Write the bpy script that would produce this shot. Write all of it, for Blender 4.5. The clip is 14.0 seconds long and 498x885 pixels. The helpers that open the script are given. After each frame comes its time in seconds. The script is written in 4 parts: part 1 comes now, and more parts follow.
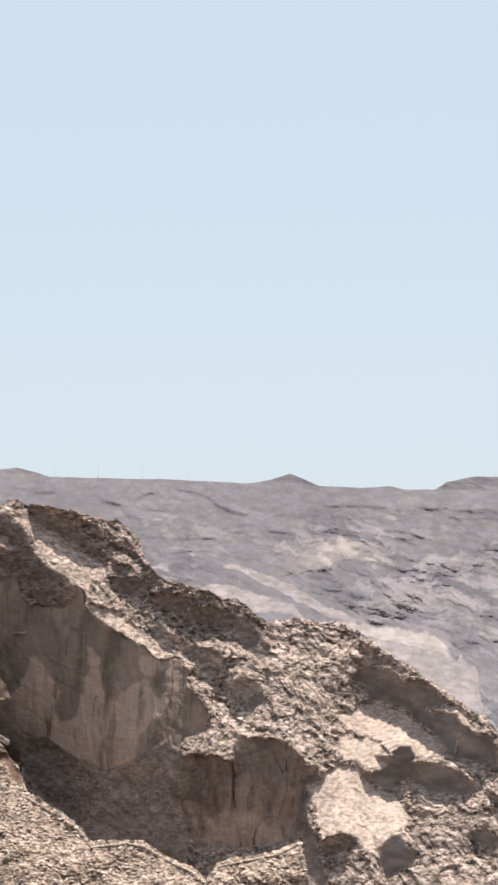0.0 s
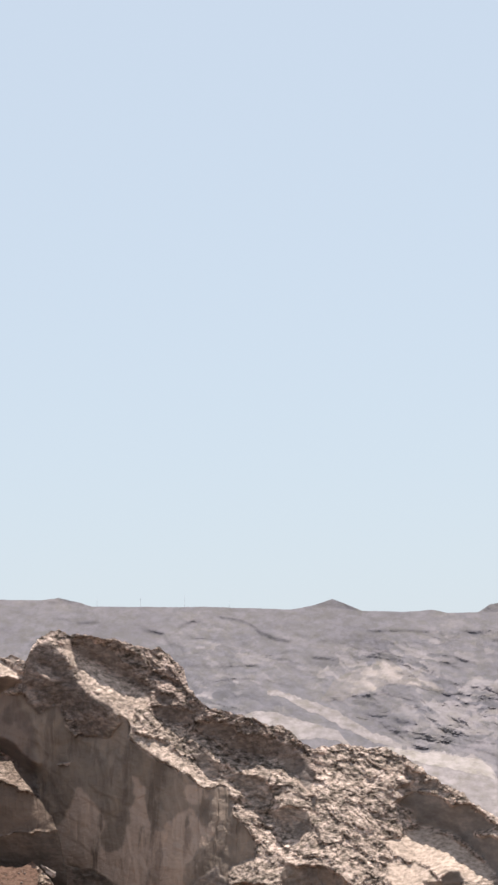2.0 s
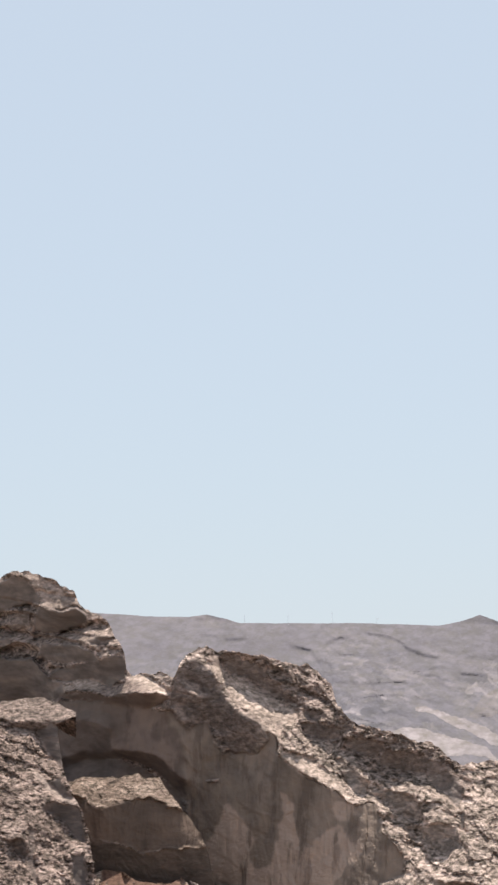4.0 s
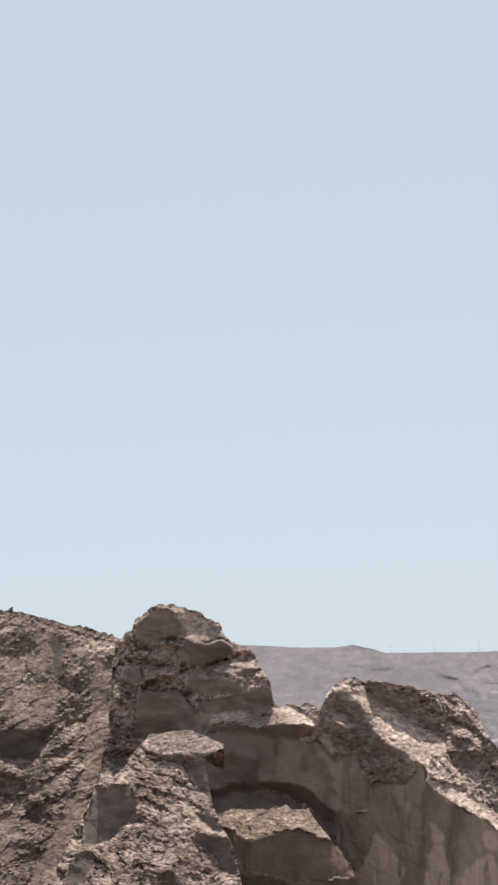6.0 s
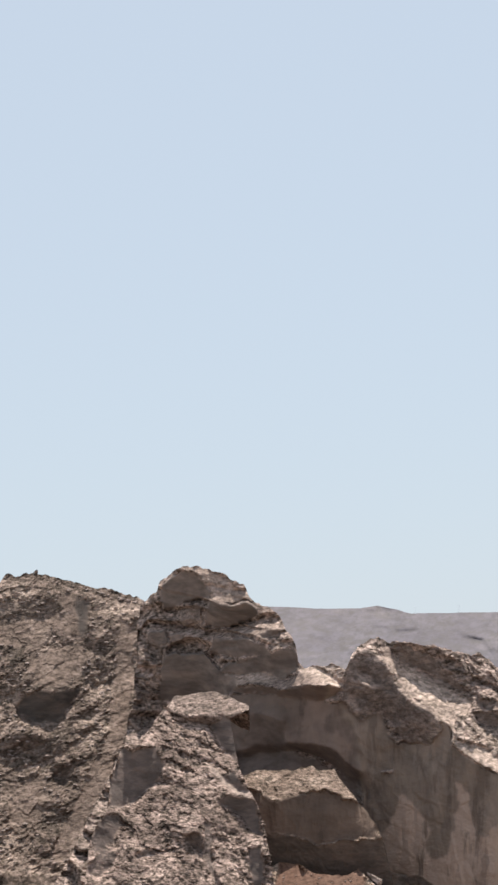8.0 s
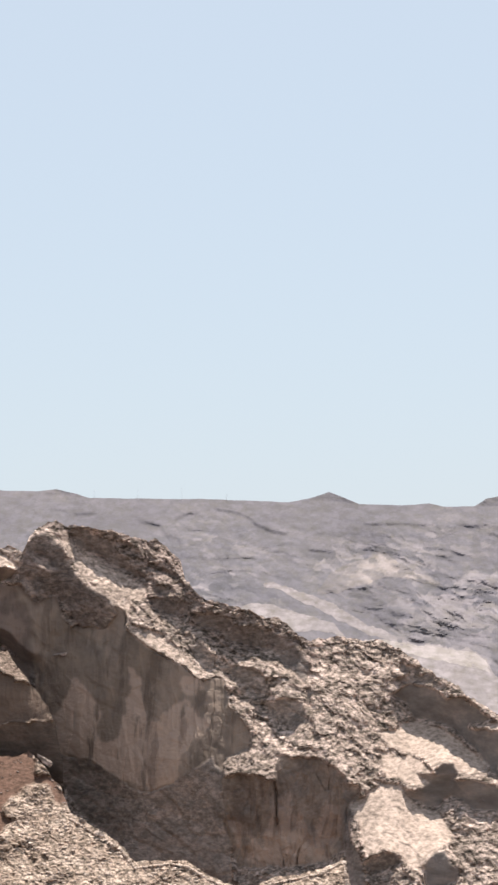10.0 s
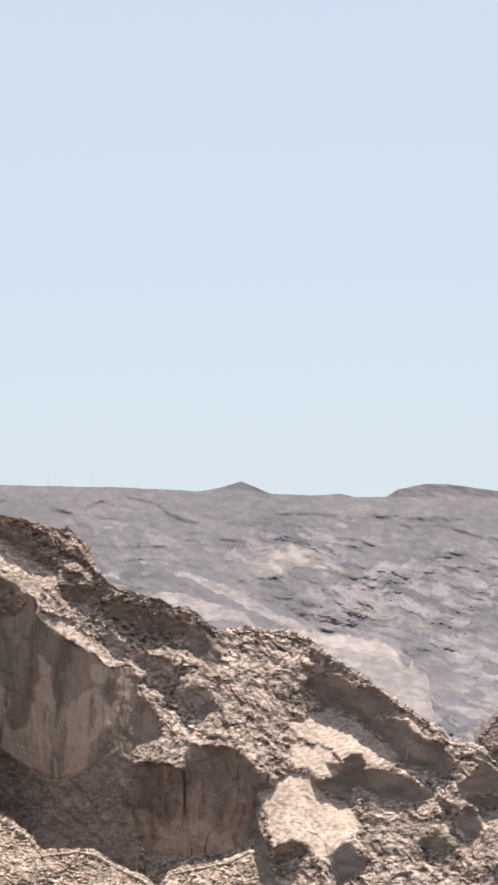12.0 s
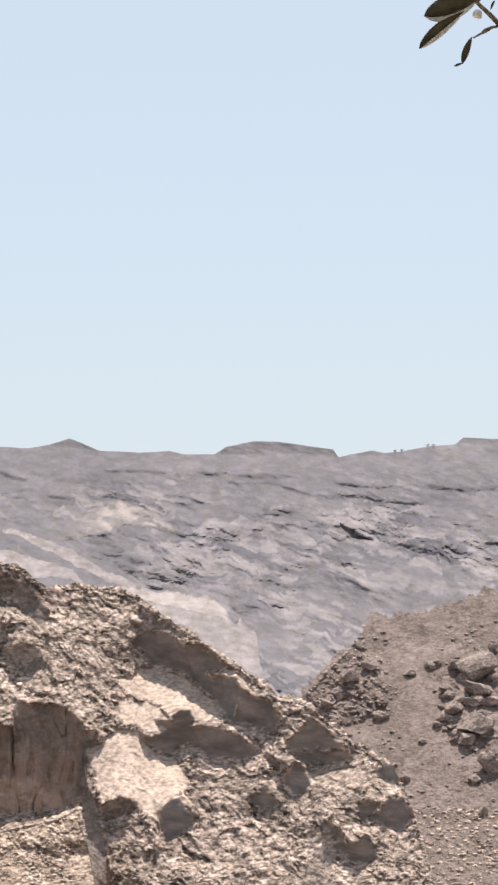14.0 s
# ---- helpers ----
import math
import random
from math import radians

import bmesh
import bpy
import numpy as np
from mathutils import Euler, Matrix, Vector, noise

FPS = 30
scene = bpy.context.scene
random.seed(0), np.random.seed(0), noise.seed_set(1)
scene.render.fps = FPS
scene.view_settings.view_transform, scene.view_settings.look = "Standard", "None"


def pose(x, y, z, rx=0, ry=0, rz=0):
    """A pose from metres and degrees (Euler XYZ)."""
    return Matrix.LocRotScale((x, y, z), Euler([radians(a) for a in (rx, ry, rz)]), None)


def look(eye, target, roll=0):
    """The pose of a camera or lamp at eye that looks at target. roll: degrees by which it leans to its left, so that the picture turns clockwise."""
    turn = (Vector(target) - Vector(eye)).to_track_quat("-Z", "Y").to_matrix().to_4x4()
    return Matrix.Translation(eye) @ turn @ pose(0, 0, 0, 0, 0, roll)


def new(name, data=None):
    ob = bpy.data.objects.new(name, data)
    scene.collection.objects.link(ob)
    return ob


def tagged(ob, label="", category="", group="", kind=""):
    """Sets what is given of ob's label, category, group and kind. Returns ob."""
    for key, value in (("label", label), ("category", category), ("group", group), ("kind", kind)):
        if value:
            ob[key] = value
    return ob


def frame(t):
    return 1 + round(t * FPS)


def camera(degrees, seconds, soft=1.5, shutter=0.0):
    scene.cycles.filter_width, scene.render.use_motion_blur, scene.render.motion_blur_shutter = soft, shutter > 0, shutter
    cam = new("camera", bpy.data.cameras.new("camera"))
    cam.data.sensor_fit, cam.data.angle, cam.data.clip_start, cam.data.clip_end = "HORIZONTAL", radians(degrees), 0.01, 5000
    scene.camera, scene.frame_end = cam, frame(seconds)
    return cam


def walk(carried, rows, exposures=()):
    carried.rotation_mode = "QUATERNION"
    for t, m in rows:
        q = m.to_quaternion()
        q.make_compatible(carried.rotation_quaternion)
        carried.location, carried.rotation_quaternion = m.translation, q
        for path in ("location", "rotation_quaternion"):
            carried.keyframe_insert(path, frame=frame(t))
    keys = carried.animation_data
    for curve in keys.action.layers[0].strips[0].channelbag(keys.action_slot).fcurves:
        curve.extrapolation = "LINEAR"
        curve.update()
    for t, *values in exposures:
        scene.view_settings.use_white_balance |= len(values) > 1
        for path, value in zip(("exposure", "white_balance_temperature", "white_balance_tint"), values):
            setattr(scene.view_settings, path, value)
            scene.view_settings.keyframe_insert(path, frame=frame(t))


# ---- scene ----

# The eye stands still on a hill top and turns with a long lens.
EYE = 40.0
UNIT = math.tan(radians(5.0)) / 441.0      # one drawing unit as an angle: about 6.5 cm on the cliff
cam = camera(10.0, 14.0, soft=2.75)
TURNS = [  # seconds, heading to the right, upward tilt, lean to the right
    (0.0, -0.006, 2.450, -0.002), (0.5, 0.785, 2.841, 0.204), (1.0, 0.494, 3.539, 0.698), (1.5, -0.174, 4.333, 0.989),
    (2.0, -0.797, 5.000, 1.040), (2.5, -1.372, 5.384, 0.855), (3.0, -2.077, 5.499, 0.710), (3.5, -2.909, 5.463, 0.791),
    (4.0, -3.753, 5.381, 1.080), (6.5, -7.148, 6.207, 2.009), (7.0, -7.531, 6.256, 2.190), (7.5, -7.647, 5.966, 2.195),
    (8.0, -7.123, 5.314, 2.132), (8.5, -5.825, 4.599, 1.837), (9.0, -4.076, 3.911, 1.636), (9.2, -3.160, 3.570, 1.392),
    (11.3, 0.292, 2.616, 0.298), (11.5, 0.429, 2.633, 0.291), (12.0, 0.986, 2.605, 0.130), (12.5, 1.963, 2.371, -0.196),
    (13.0, 3.083, 2.042, -0.295), (13.5, 3.962, 1.804, -0.170), (14.0, 4.428, 1.736, 0.135),
]
EXPOSURES = [(0.0, 1.2), (1.0, 1.19), (2.0, 1.17), (3.0, 1.16), (4.0, 1.13), (6.5, 1.1), (7.5, 1.1), (8.0, 1.11), (9.0, 1.17), (9.2, 1.18), (11.5, 1.2), (14.0, 1.22)]
walk(cam, [(t, pose(0, 0, EYE, 0, 0, -h) @ pose(0, 0, 0, 90 + p, 0, 0) @ pose(0, 0, 0, 0, 0, -r)) for t, h, p, r in TURNS], EXPOSURES)

# ---- sky and sun ----
SUN_AZ, SUN_EL = 18.0, 71.0                # degrees to the right of straight ahead, and up
world = bpy.data.worlds.new("sky")
scene.world = world
world.use_nodes = True
sky = world.node_tree.nodes.new("ShaderNodeTexSky")
sky.sky_type, sky.sun_disc = "NISHITA", False
sky.sun_elevation, sky.sun_rotation = radians(SUN_EL), radians(SUN_AZ)
sky.altitude, sky.air_density, sky.dust_density, sky.ozone_density = 300, 1.0, 0.5, 1.5
back = world.node_tree.nodes["Background"]
back.inputs["Strength"].default_value = 0.056
veil = world.node_tree.nodes.new("ShaderNodeMix")
veil.data_type = "RGBA"
veil.inputs[0].default_value = 0.82       # an even dust veil over the whole sky
veil.inputs[7].default_value = (5.25, 5.95, 6.8, 1)
world.node_tree.links.new(sky.outputs[0], veil.inputs[6])
world.node_tree.links.new(veil.outputs[2], back.inputs["Color"])
sun = new("sun", bpy.data.lights.new("sun", "SUN"))
sun.data.energy, sun.data.angle, sun.data.color = 3.35, radians(0.55), (1.0, 0.94, 0.86)
sun.matrix_world = look((300 * math.sin(radians(SUN_AZ)), 300 * math.cos(radians(SUN_AZ)), 300 * math.tan(radians(SUN_EL))), (0, 0, 0))


# ---- materials ----
def nodes_of(name):
    m = bpy.data.materials.new(name)
    m.use_nodes = True
    n = m.node_tree.nodes
    return m, n, m.node_tree.links, n["Principled BSDF"]


def noise_node(n, links, coords, scale, detail=6, rough=0.6, stretch=(1, 1, 1), turn=(0, 0, 0)):
    mp = n.new("ShaderNodeMapping")
    mp.inputs["Scale"].default_value = stretch
    mp.inputs["Rotation"].default_value = [radians(a) for a in turn]
    links.new(coords, mp.inputs["Vector"])
    t = n.new("ShaderNodeTexNoise")
    t.inputs["Scale"].default_value, t.inputs["Detail"].default_value, t.inputs["Roughness"].default_value = scale, detail, rough
    links.new(mp.outputs[0], t.inputs["Vector"])
    return t.outputs["Fac"]


def ramp(n, links, fac, stops):
    r = n.new("ShaderNodeValToRGB")
    while len(r.color_ramp.elements) < len(stops):
        r.color_ramp.elements.new(0.5)
    for e, (p, c) in zip(r.color_ramp.elements, stops):
        e.position, e.color = p, (*c, 1)
    links.new(fac, r.inputs[0])
    return r.outputs[0]


def mix(n, links, fac, a, b, kind="MIX"):
    x = n.new("ShaderNodeMix")
    x.data_type, x.blend_type = "RGBA", kind
    for socket, value in ((x.inputs[0], fac), (x.inputs[6], a), (x.inputs[7], b)):
        if isinstance(value, (int, float)):
            socket.default_value = value
        elif isinstance(value, tuple):
            socket.default_value = (*value, 1)
        else:
            links.new(value, socket)
    return x.outputs[2]


PALENESS = 1.36      # raises every base colour, so that shade stays light under a weaker sun


def rock_material(name, dark, middle, pale, grain, patch, bump, turn=(0, 32, 0), faces=None, contrast=1.0, lie=1.0, crusted=False, relief_gain=1.0):
    """Weathered rock: broad tone patches, bedded grain, dark varnish and fine relief. grain and patch: sizes in metres.
    faces: dark, middle and pale colours of sheer walls, which are smoother and streaked by run-off. lie: below 1 where the land lies so flat that its patches draw out with the distance."""
    m, n, links, shader = nodes_of(name)
    dark, middle, pale = (tuple(PALENESS * a for a in c) for c in (dark, middle, pale))
    faces = faces and [tuple(PALENESS * a for a in c) for c in faces]
    coords = n.new("ShaderNodeTexCoord").outputs["Object"]
    broad = noise_node(n, links, coords, 1 / patch, 5, 0.55, (1, lie, 1.6), turn)
    fine = noise_node(n, links, coords, 1 / grain, 7, 0.66, (1, lie, 1.5), turn)
    tone = ramp(n, links, broad, [(0.3, dark), (0.5, middle), (0.72, pale)])
    low, high = 1 - 0.56 * contrast, 1 + 0.34 * contrast
    speck = ramp(n, links, fine, [(0.42, (low, low, low * 0.96)), (0.475, (0.9, 0.9, 0.89)), (0.52, (1, 1, 1)), (0.58, (high, high, high))])
    patchy = ramp(n, links, noise_node(n, links, coords, 0.9 / patch, 4, 0.55, (1, lie, 1)), [(0.38, (0.5, 0.5, 0.5)), (0.6, (1, 1, 1))])
    colour = mix(n, links, patchy, tone, mix(n, links, 1.0, tone, speck, "MULTIPLY"))
    middle_size = noise_node(n, links, coords, 4.5 / patch, 5, 0.65, (1, lie, 1.7), turn)
    low, high = 1 - 0.5 * contrast, 1 + 0.2 * contrast
    varnish = ramp(n, links, middle_size, [(0.41, (low, low, low * 0.95)), (0.46, (0.95, 0.95, 0.94)), (0.6, (high, high, high))])
    colour = mix(n, links, 1.0, colour, varnish, "MULTIPLY")
    # pale and dark flecks: colour standing in for tiny shadows between stones
    flecks = noise_node(n, links, coords, 0.75 / grain, 4, 0.62, (1, lie, 2.3), turn)
    low, high = 1 - 0.22 * contrast, 1 + 0.22 * contrast
    colour = mix(n, links, 1.0, colour, ramp(n, links, flecks, [(0.44, (low, low, low * 0.97)), (0.5, (1, 1, 1)), (0.56, (high, high, high * 0.99))]), "MULTIPLY")
    if faces:
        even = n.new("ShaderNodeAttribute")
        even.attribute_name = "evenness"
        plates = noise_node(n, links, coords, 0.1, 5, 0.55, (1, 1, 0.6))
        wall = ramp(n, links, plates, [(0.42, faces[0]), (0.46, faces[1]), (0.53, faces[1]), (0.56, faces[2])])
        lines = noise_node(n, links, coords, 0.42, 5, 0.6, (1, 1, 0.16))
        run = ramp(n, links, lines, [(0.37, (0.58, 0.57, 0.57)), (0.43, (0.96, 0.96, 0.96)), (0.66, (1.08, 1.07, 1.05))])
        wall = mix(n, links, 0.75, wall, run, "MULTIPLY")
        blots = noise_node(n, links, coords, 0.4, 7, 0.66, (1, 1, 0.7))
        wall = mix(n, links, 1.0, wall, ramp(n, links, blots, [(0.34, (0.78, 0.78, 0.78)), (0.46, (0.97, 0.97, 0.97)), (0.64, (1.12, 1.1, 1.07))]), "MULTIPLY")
        clean = n.new("ShaderNodeAttribute")
        clean.attribute_name = "clean_rock"
        edges = n.new("ShaderNodeMath")
        edges.operation = "MULTIPLY"
        links.new(clean.outputs["Fac"], edges.inputs[0])
        links.new(ramp(n, links, lines, [(0.4, (0.15, 0.15, 0.15)), (0.47, (1, 1, 1))]), edges.inputs[1])
        wall = mix(n, links, edges.outputs[0], wall, mix(n, links, 0.5, faces[2], run, "MULTIPLY"))
        massive = n.new("ShaderNodeAttribute")
        massive.attribute_name = "massive_rock"
        # grey of the beds, with shade of sheer and undercut faces put into it
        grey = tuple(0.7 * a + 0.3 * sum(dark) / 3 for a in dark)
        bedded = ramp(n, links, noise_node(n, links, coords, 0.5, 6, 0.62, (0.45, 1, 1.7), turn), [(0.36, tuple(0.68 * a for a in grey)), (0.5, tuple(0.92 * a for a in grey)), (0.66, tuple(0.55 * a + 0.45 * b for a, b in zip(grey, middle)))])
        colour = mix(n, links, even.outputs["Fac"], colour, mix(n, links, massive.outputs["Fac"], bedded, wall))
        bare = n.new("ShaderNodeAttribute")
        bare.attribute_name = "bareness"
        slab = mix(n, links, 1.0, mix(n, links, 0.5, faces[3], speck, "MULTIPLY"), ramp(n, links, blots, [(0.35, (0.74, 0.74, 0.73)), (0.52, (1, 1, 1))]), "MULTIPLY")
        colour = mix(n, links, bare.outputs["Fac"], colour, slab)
        # browner rock, and shade of the hollow and shoulder put into the colour
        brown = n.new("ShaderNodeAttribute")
        brown.attribute_name = "brown_and_shade"
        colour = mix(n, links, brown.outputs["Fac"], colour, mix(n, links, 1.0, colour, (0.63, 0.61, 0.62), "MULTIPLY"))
    if crusted:
        crust = n.new("ShaderNodeAttribute")
        crust.attribute_name = "pale_crust"
        colour = mix(n, links, 1.0, colour, ramp(n, links, crust.outputs["Fac"], [(0.15, (0.68, 0.69, 0.72)), (0.42, (0.93, 0.93, 0.95)), (0.56, (1.02, 1.01, 1.01)), (0.72, (1.3, 1.27, 1.24)), (0.95, (1.6, 1.54, 1.48))]), "MULTIPLY")
    links.new(colour, shader.inputs["Base Color"])
    shader.inputs["Roughness"].default_value = 0.93
    shader.inputs["Specular IOR Level"].default_value = 0.15
    relief = noise_node(n, links, coords, 2.6 / grain, 8, 0.72, (1, lie, 1.8), turn)
    b = n.new("ShaderNodeBump")
    b.inputs["Strength"].default_value, b.inputs["Distance"].default_value = 0.9, bump * relief_gain
    if faces:
        worn = n.new("ShaderNodeMath")
        worn.operation, worn.use_clamp = "ADD", True
        links.new(even.outputs["Fac"], worn.inputs[0])
        links.new(bare.outputs["Fac"], worn.inputs[1])
        depth = n.new("ShaderNodeMapRange")
        depth.inputs["To Min"].default_value, depth.inputs["To Max"].default_value = 0.9, 0.28
        links.new(worn.outputs[0], depth.inputs["Value"])
        links.new(depth.outputs[0], b.inputs["Strength"])
    coarser = noise_node(n, links, coords, 1.15 / grain, 5, 0.62, (1, lie, 2.0), turn)
    both = n.new("ShaderNodeMath")
    both.operation = "MULTIPLY_ADD"
    links.new(coarser, both.inputs[0])
    both.inputs[1].default_value = 2.2
    links.new(relief, both.inputs[2])
    links.new(both.outputs[0], b.inputs["Height"])
    links.new(b.outputs[0], shader.inputs["Normal"])
    return m


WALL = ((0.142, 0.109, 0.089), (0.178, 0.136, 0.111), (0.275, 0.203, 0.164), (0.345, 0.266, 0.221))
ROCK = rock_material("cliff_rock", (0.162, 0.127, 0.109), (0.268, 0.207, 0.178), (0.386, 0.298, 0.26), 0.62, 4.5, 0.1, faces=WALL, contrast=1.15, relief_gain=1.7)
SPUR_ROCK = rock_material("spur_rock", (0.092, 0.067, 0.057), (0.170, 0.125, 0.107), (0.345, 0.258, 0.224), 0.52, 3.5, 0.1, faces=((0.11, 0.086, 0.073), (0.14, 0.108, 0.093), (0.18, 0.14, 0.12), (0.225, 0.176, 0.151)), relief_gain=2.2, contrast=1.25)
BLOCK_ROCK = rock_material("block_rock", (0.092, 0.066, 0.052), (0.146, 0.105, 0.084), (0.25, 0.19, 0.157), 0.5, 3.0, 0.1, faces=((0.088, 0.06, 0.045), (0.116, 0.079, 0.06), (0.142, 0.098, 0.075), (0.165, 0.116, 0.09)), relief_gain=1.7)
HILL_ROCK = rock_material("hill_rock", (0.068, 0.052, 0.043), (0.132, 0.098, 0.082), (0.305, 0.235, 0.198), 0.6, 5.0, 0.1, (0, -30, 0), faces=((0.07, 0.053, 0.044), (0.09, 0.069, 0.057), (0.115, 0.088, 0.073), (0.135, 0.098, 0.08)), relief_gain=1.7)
SOIL = rock_material("hill_soil", (0.100, 0.077, 0.070), (0.135, 0.104, 0.095), (0.176, 0.138, 0.127), 0.5, 7.0, 0.08, contrast=0.55)
SCREE = rock_material("scree_soil", (0.158, 0.113, 0.088), (0.25, 0.187, 0.151), (0.4, 0.313, 0.26), 0.5, 2.4, 0.08, faces=((0.13, 0.092, 0.074), (0.165, 0.12, 0.096), (0.21, 0.16, 0.13), (0.102, 0.058, 0.042)), contrast=1.15, relief_gain=1.7)
PALE_STONE = rock_material("pale_stone", (0.26, 0.2, 0.168), (0.34, 0.267, 0.227), (0.42, 0.338, 0.293), 0.5, 2.5, 0.05, contrast=0.6)
RIB_STONE = rock_material("rib_stone", (0.16, 0.122, 0.106), (0.225, 0.174, 0.153), (0.3, 0.237, 0.21), 0.5, 2.5, 0.05, contrast=0.7)
STONE = rock_material("loose_stone", (0.132, 0.105, 0.095), (0.189, 0.150, 0.136), (0.264, 0.213, 0.194), 0.4, 2.5, 0.05, contrast=0.7)
# lilac grey of the far range: distance haze put into its base colour
FAR_ROCK = rock_material("hazy_far_rock", (0.092, 0.083, 0.093), (0.099, 0.090, 0.099), (0.109, 0.098, 0.106), 9, 60.0, 0.15, (0, 0, 0), contrast=0.16, lie=0.2, crusted=True)
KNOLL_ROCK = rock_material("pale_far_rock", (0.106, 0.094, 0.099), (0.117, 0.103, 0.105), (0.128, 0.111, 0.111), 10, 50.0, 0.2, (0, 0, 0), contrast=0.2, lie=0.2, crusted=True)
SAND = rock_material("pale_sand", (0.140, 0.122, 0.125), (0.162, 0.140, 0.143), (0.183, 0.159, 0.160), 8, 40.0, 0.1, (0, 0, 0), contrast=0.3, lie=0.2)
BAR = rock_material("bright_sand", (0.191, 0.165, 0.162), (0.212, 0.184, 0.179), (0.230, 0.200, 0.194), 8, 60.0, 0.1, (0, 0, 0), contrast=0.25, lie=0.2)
GROUND = rock_material("valley_gravel", (0.2, 0.163, 0.136), (0.26, 0.213, 0.18), (0.32, 0.264, 0.224), 2.5, 40.0, 0.1, contrast=0.6)
BARK = rock_material("bark", (0.05, 0.035, 0.025), (0.09, 0.065, 0.045), (0.14, 0.11, 0.08), 0.01, 0.08, 0.002)
LEAF = rock_material("leaf", (0.018, 0.015, 0.009), (0.03, 0.025, 0.014), (0.05, 0.041, 0.025), 0.02, 0.05, 0.0004, contrast=0.5)
FAR_LEAF = rock_material("far_foliage", (0.06, 0.062, 0.05), (0.09, 0.092, 0.075), (0.12, 0.12, 0.1), 0.5, 2.0, 0.01, contrast=0.4)
PALE_LEAF = rock_material("pale_leaf_half", (0.2, 0.2, 0.185), (0.26, 0.26, 0.24), (0.32, 0.32, 0.3), 0.01, 0.03, 0.0003, contrast=0.4)
BUD = rock_material("bud", (0.3, 0.28, 0.25), (0.38, 0.36, 0.33), (0.45, 0.43, 0.4), 0.006, 0.02, 0.0003, contrast=0.4)
STEEL = rock_material("galvanised_steel", (0.4, 0.4, 0.42), (0.5, 0.5, 0.52), (0.6, 0.6, 0.62), 0.3, 2.0, 0.002)


# ---- relief ----
def place(u, v, d):
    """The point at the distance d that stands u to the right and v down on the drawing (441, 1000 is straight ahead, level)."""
    az = (u - 441) * UNIT
    return np.stack([d * np.sin(az), d * np.cos(az), EYE + d * np.tan((1000 - v) * UNIT)], -1)


def chance(ix, iy, seed):
    h = (ix.astype(np.int64) * 374761393 + iy.astype(np.int64) * 668265263 + seed * 1442695041) & 0xFFFFFFFF
    h = ((h ^ (h >> 13)) * 1274126177) & 0xFFFFFFFF
    h = ((h ^ (h >> 16)) * 2246822519) & 0xFFFFFFFF
    return ((h ^ (h >> 15)) & 0xFFFFFF) / float(0xFFFFFF)


def smooth_noise(x, y, seed):
    ix, iy = np.floor(x), np.floor(y)
    fx, fy = x - ix, y - iy
    fx, fy = fx * fx * (3 - 2 * fx), fy * fy * (3 - 2 * fy)
    a, b = chance(ix, iy, seed), chance(ix + 1, iy, seed)
    c, d = chance(ix, iy + 1, seed), chance(ix + 1, iy + 1, seed)
    return (a + (b - a) * fx) * (1 - fy) + (c + (d - c) * fx) * fy - 0.5


def layered_noise(x, y, seed, octaves=4, rough=0.5):
    total, size = 0, 1.0
    for k in range(octaves):
        total = total + size * smooth_noise(x * 2 ** k + 17.3 * k, y * 2 ** k - 9.1 * k, seed + k)
        size *= rough
    return total


def blocks(x, y, seed, tilt=1.0):
    """Broken rock: every cell is a facet with an offset and a lean of its own (about -1 to 1)."""
    ix, iy = np.floor(x), np.floor(y)
    best, value = np.full(x.shape, 9.0), np.zeros(x.shape)
    for dx in (-1, 0, 1):
        for dy in (-1, 0, 1):
            cx, cy = ix + dx, iy + dy
            px, py = cx + chance(cx, cy, seed), cy + chance(cx, cy, seed + 1)
            d = (x - px) ** 2 + (y - py) ** 2
            v = chance(cx, cy, seed + 2) - 0.5 + tilt * ((chance(cx, cy, seed + 3) - 0.5) * (x - px) + (chance(cx, cy, seed + 4) - 0.5) * (y - py))
            near = d < best
            best, value = np.where(near, d, best), np.where(near, v, value)
    return value


def zone(zones, cot, side, rough, *outline, wall=0.0):
    """One zone of a rock mass: setback per rise and per run, roughness, outline on the drawing; wall: 1 for massive fluted stone."""
    zones.append((list(outline), cot, side, rough, wall))


def strip(points, thick):
    """The outline of a long low scarp along a line."""
    return [(x, y - thick / 2) for x, y in points] + [(x, y + thick / 2) for x, y in points[::-1]]


def inside(u, v, outline):
    hit = np.zeros(u.shape, bool)
    for (ax, ay), (bx, by) in zip(outline, outline[1:] + outline[:1]):
        if ay != by:
            hit ^= ((ay > v) != (by > v)) & (u < (bx - ax) * (v - ay) / (by - ay) + ax)
    return hit


def blurred(a, times):
    for _ in range(times):
        p = np.pad(a, 1, mode="edge")
        a = (p[:-2, 1:-1] + p[2:, 1:-1] + p[1:-1, :-2] + p[1:-1, 2:] + 2 * p[1:-1, 1:-1]) / 6
    return a


def surface_from_slopes(back_per_rise, back_per_run, h, across):
    """The smooth surface whose setback per metre of rise and of run comes nearest to those given."""
    rows, cols = back_per_rise.shape
    gz, gx = np.zeros((rows + 1, cols)), np.zeros((rows, cols + 1))
    gz[1:-1] = (back_per_rise[1:] + back_per_rise[:-1]) / 2 * h
    gx[:, 1:-1] = (back_per_run[:, 1:] + back_per_run[:, :-1]) / 2 * h
    rhs = gz[1:] - gz[:-1] + across * (gx[:, 1:] - gx[:, :-1])
    even = np.concatenate([rhs, rhs[::-1]], 0)
    even = np.concatenate([even, even[:, ::-1]], 1)
    spec = np.fft.fft2(even)
    kz = 2 * np.cos(2 * np.pi * np.arange(2 * rows) / (2 * rows)) - 2
    kx = 2 * np.cos(2 * np.pi * np.arange(2 * cols) / (2 * cols)) - 2
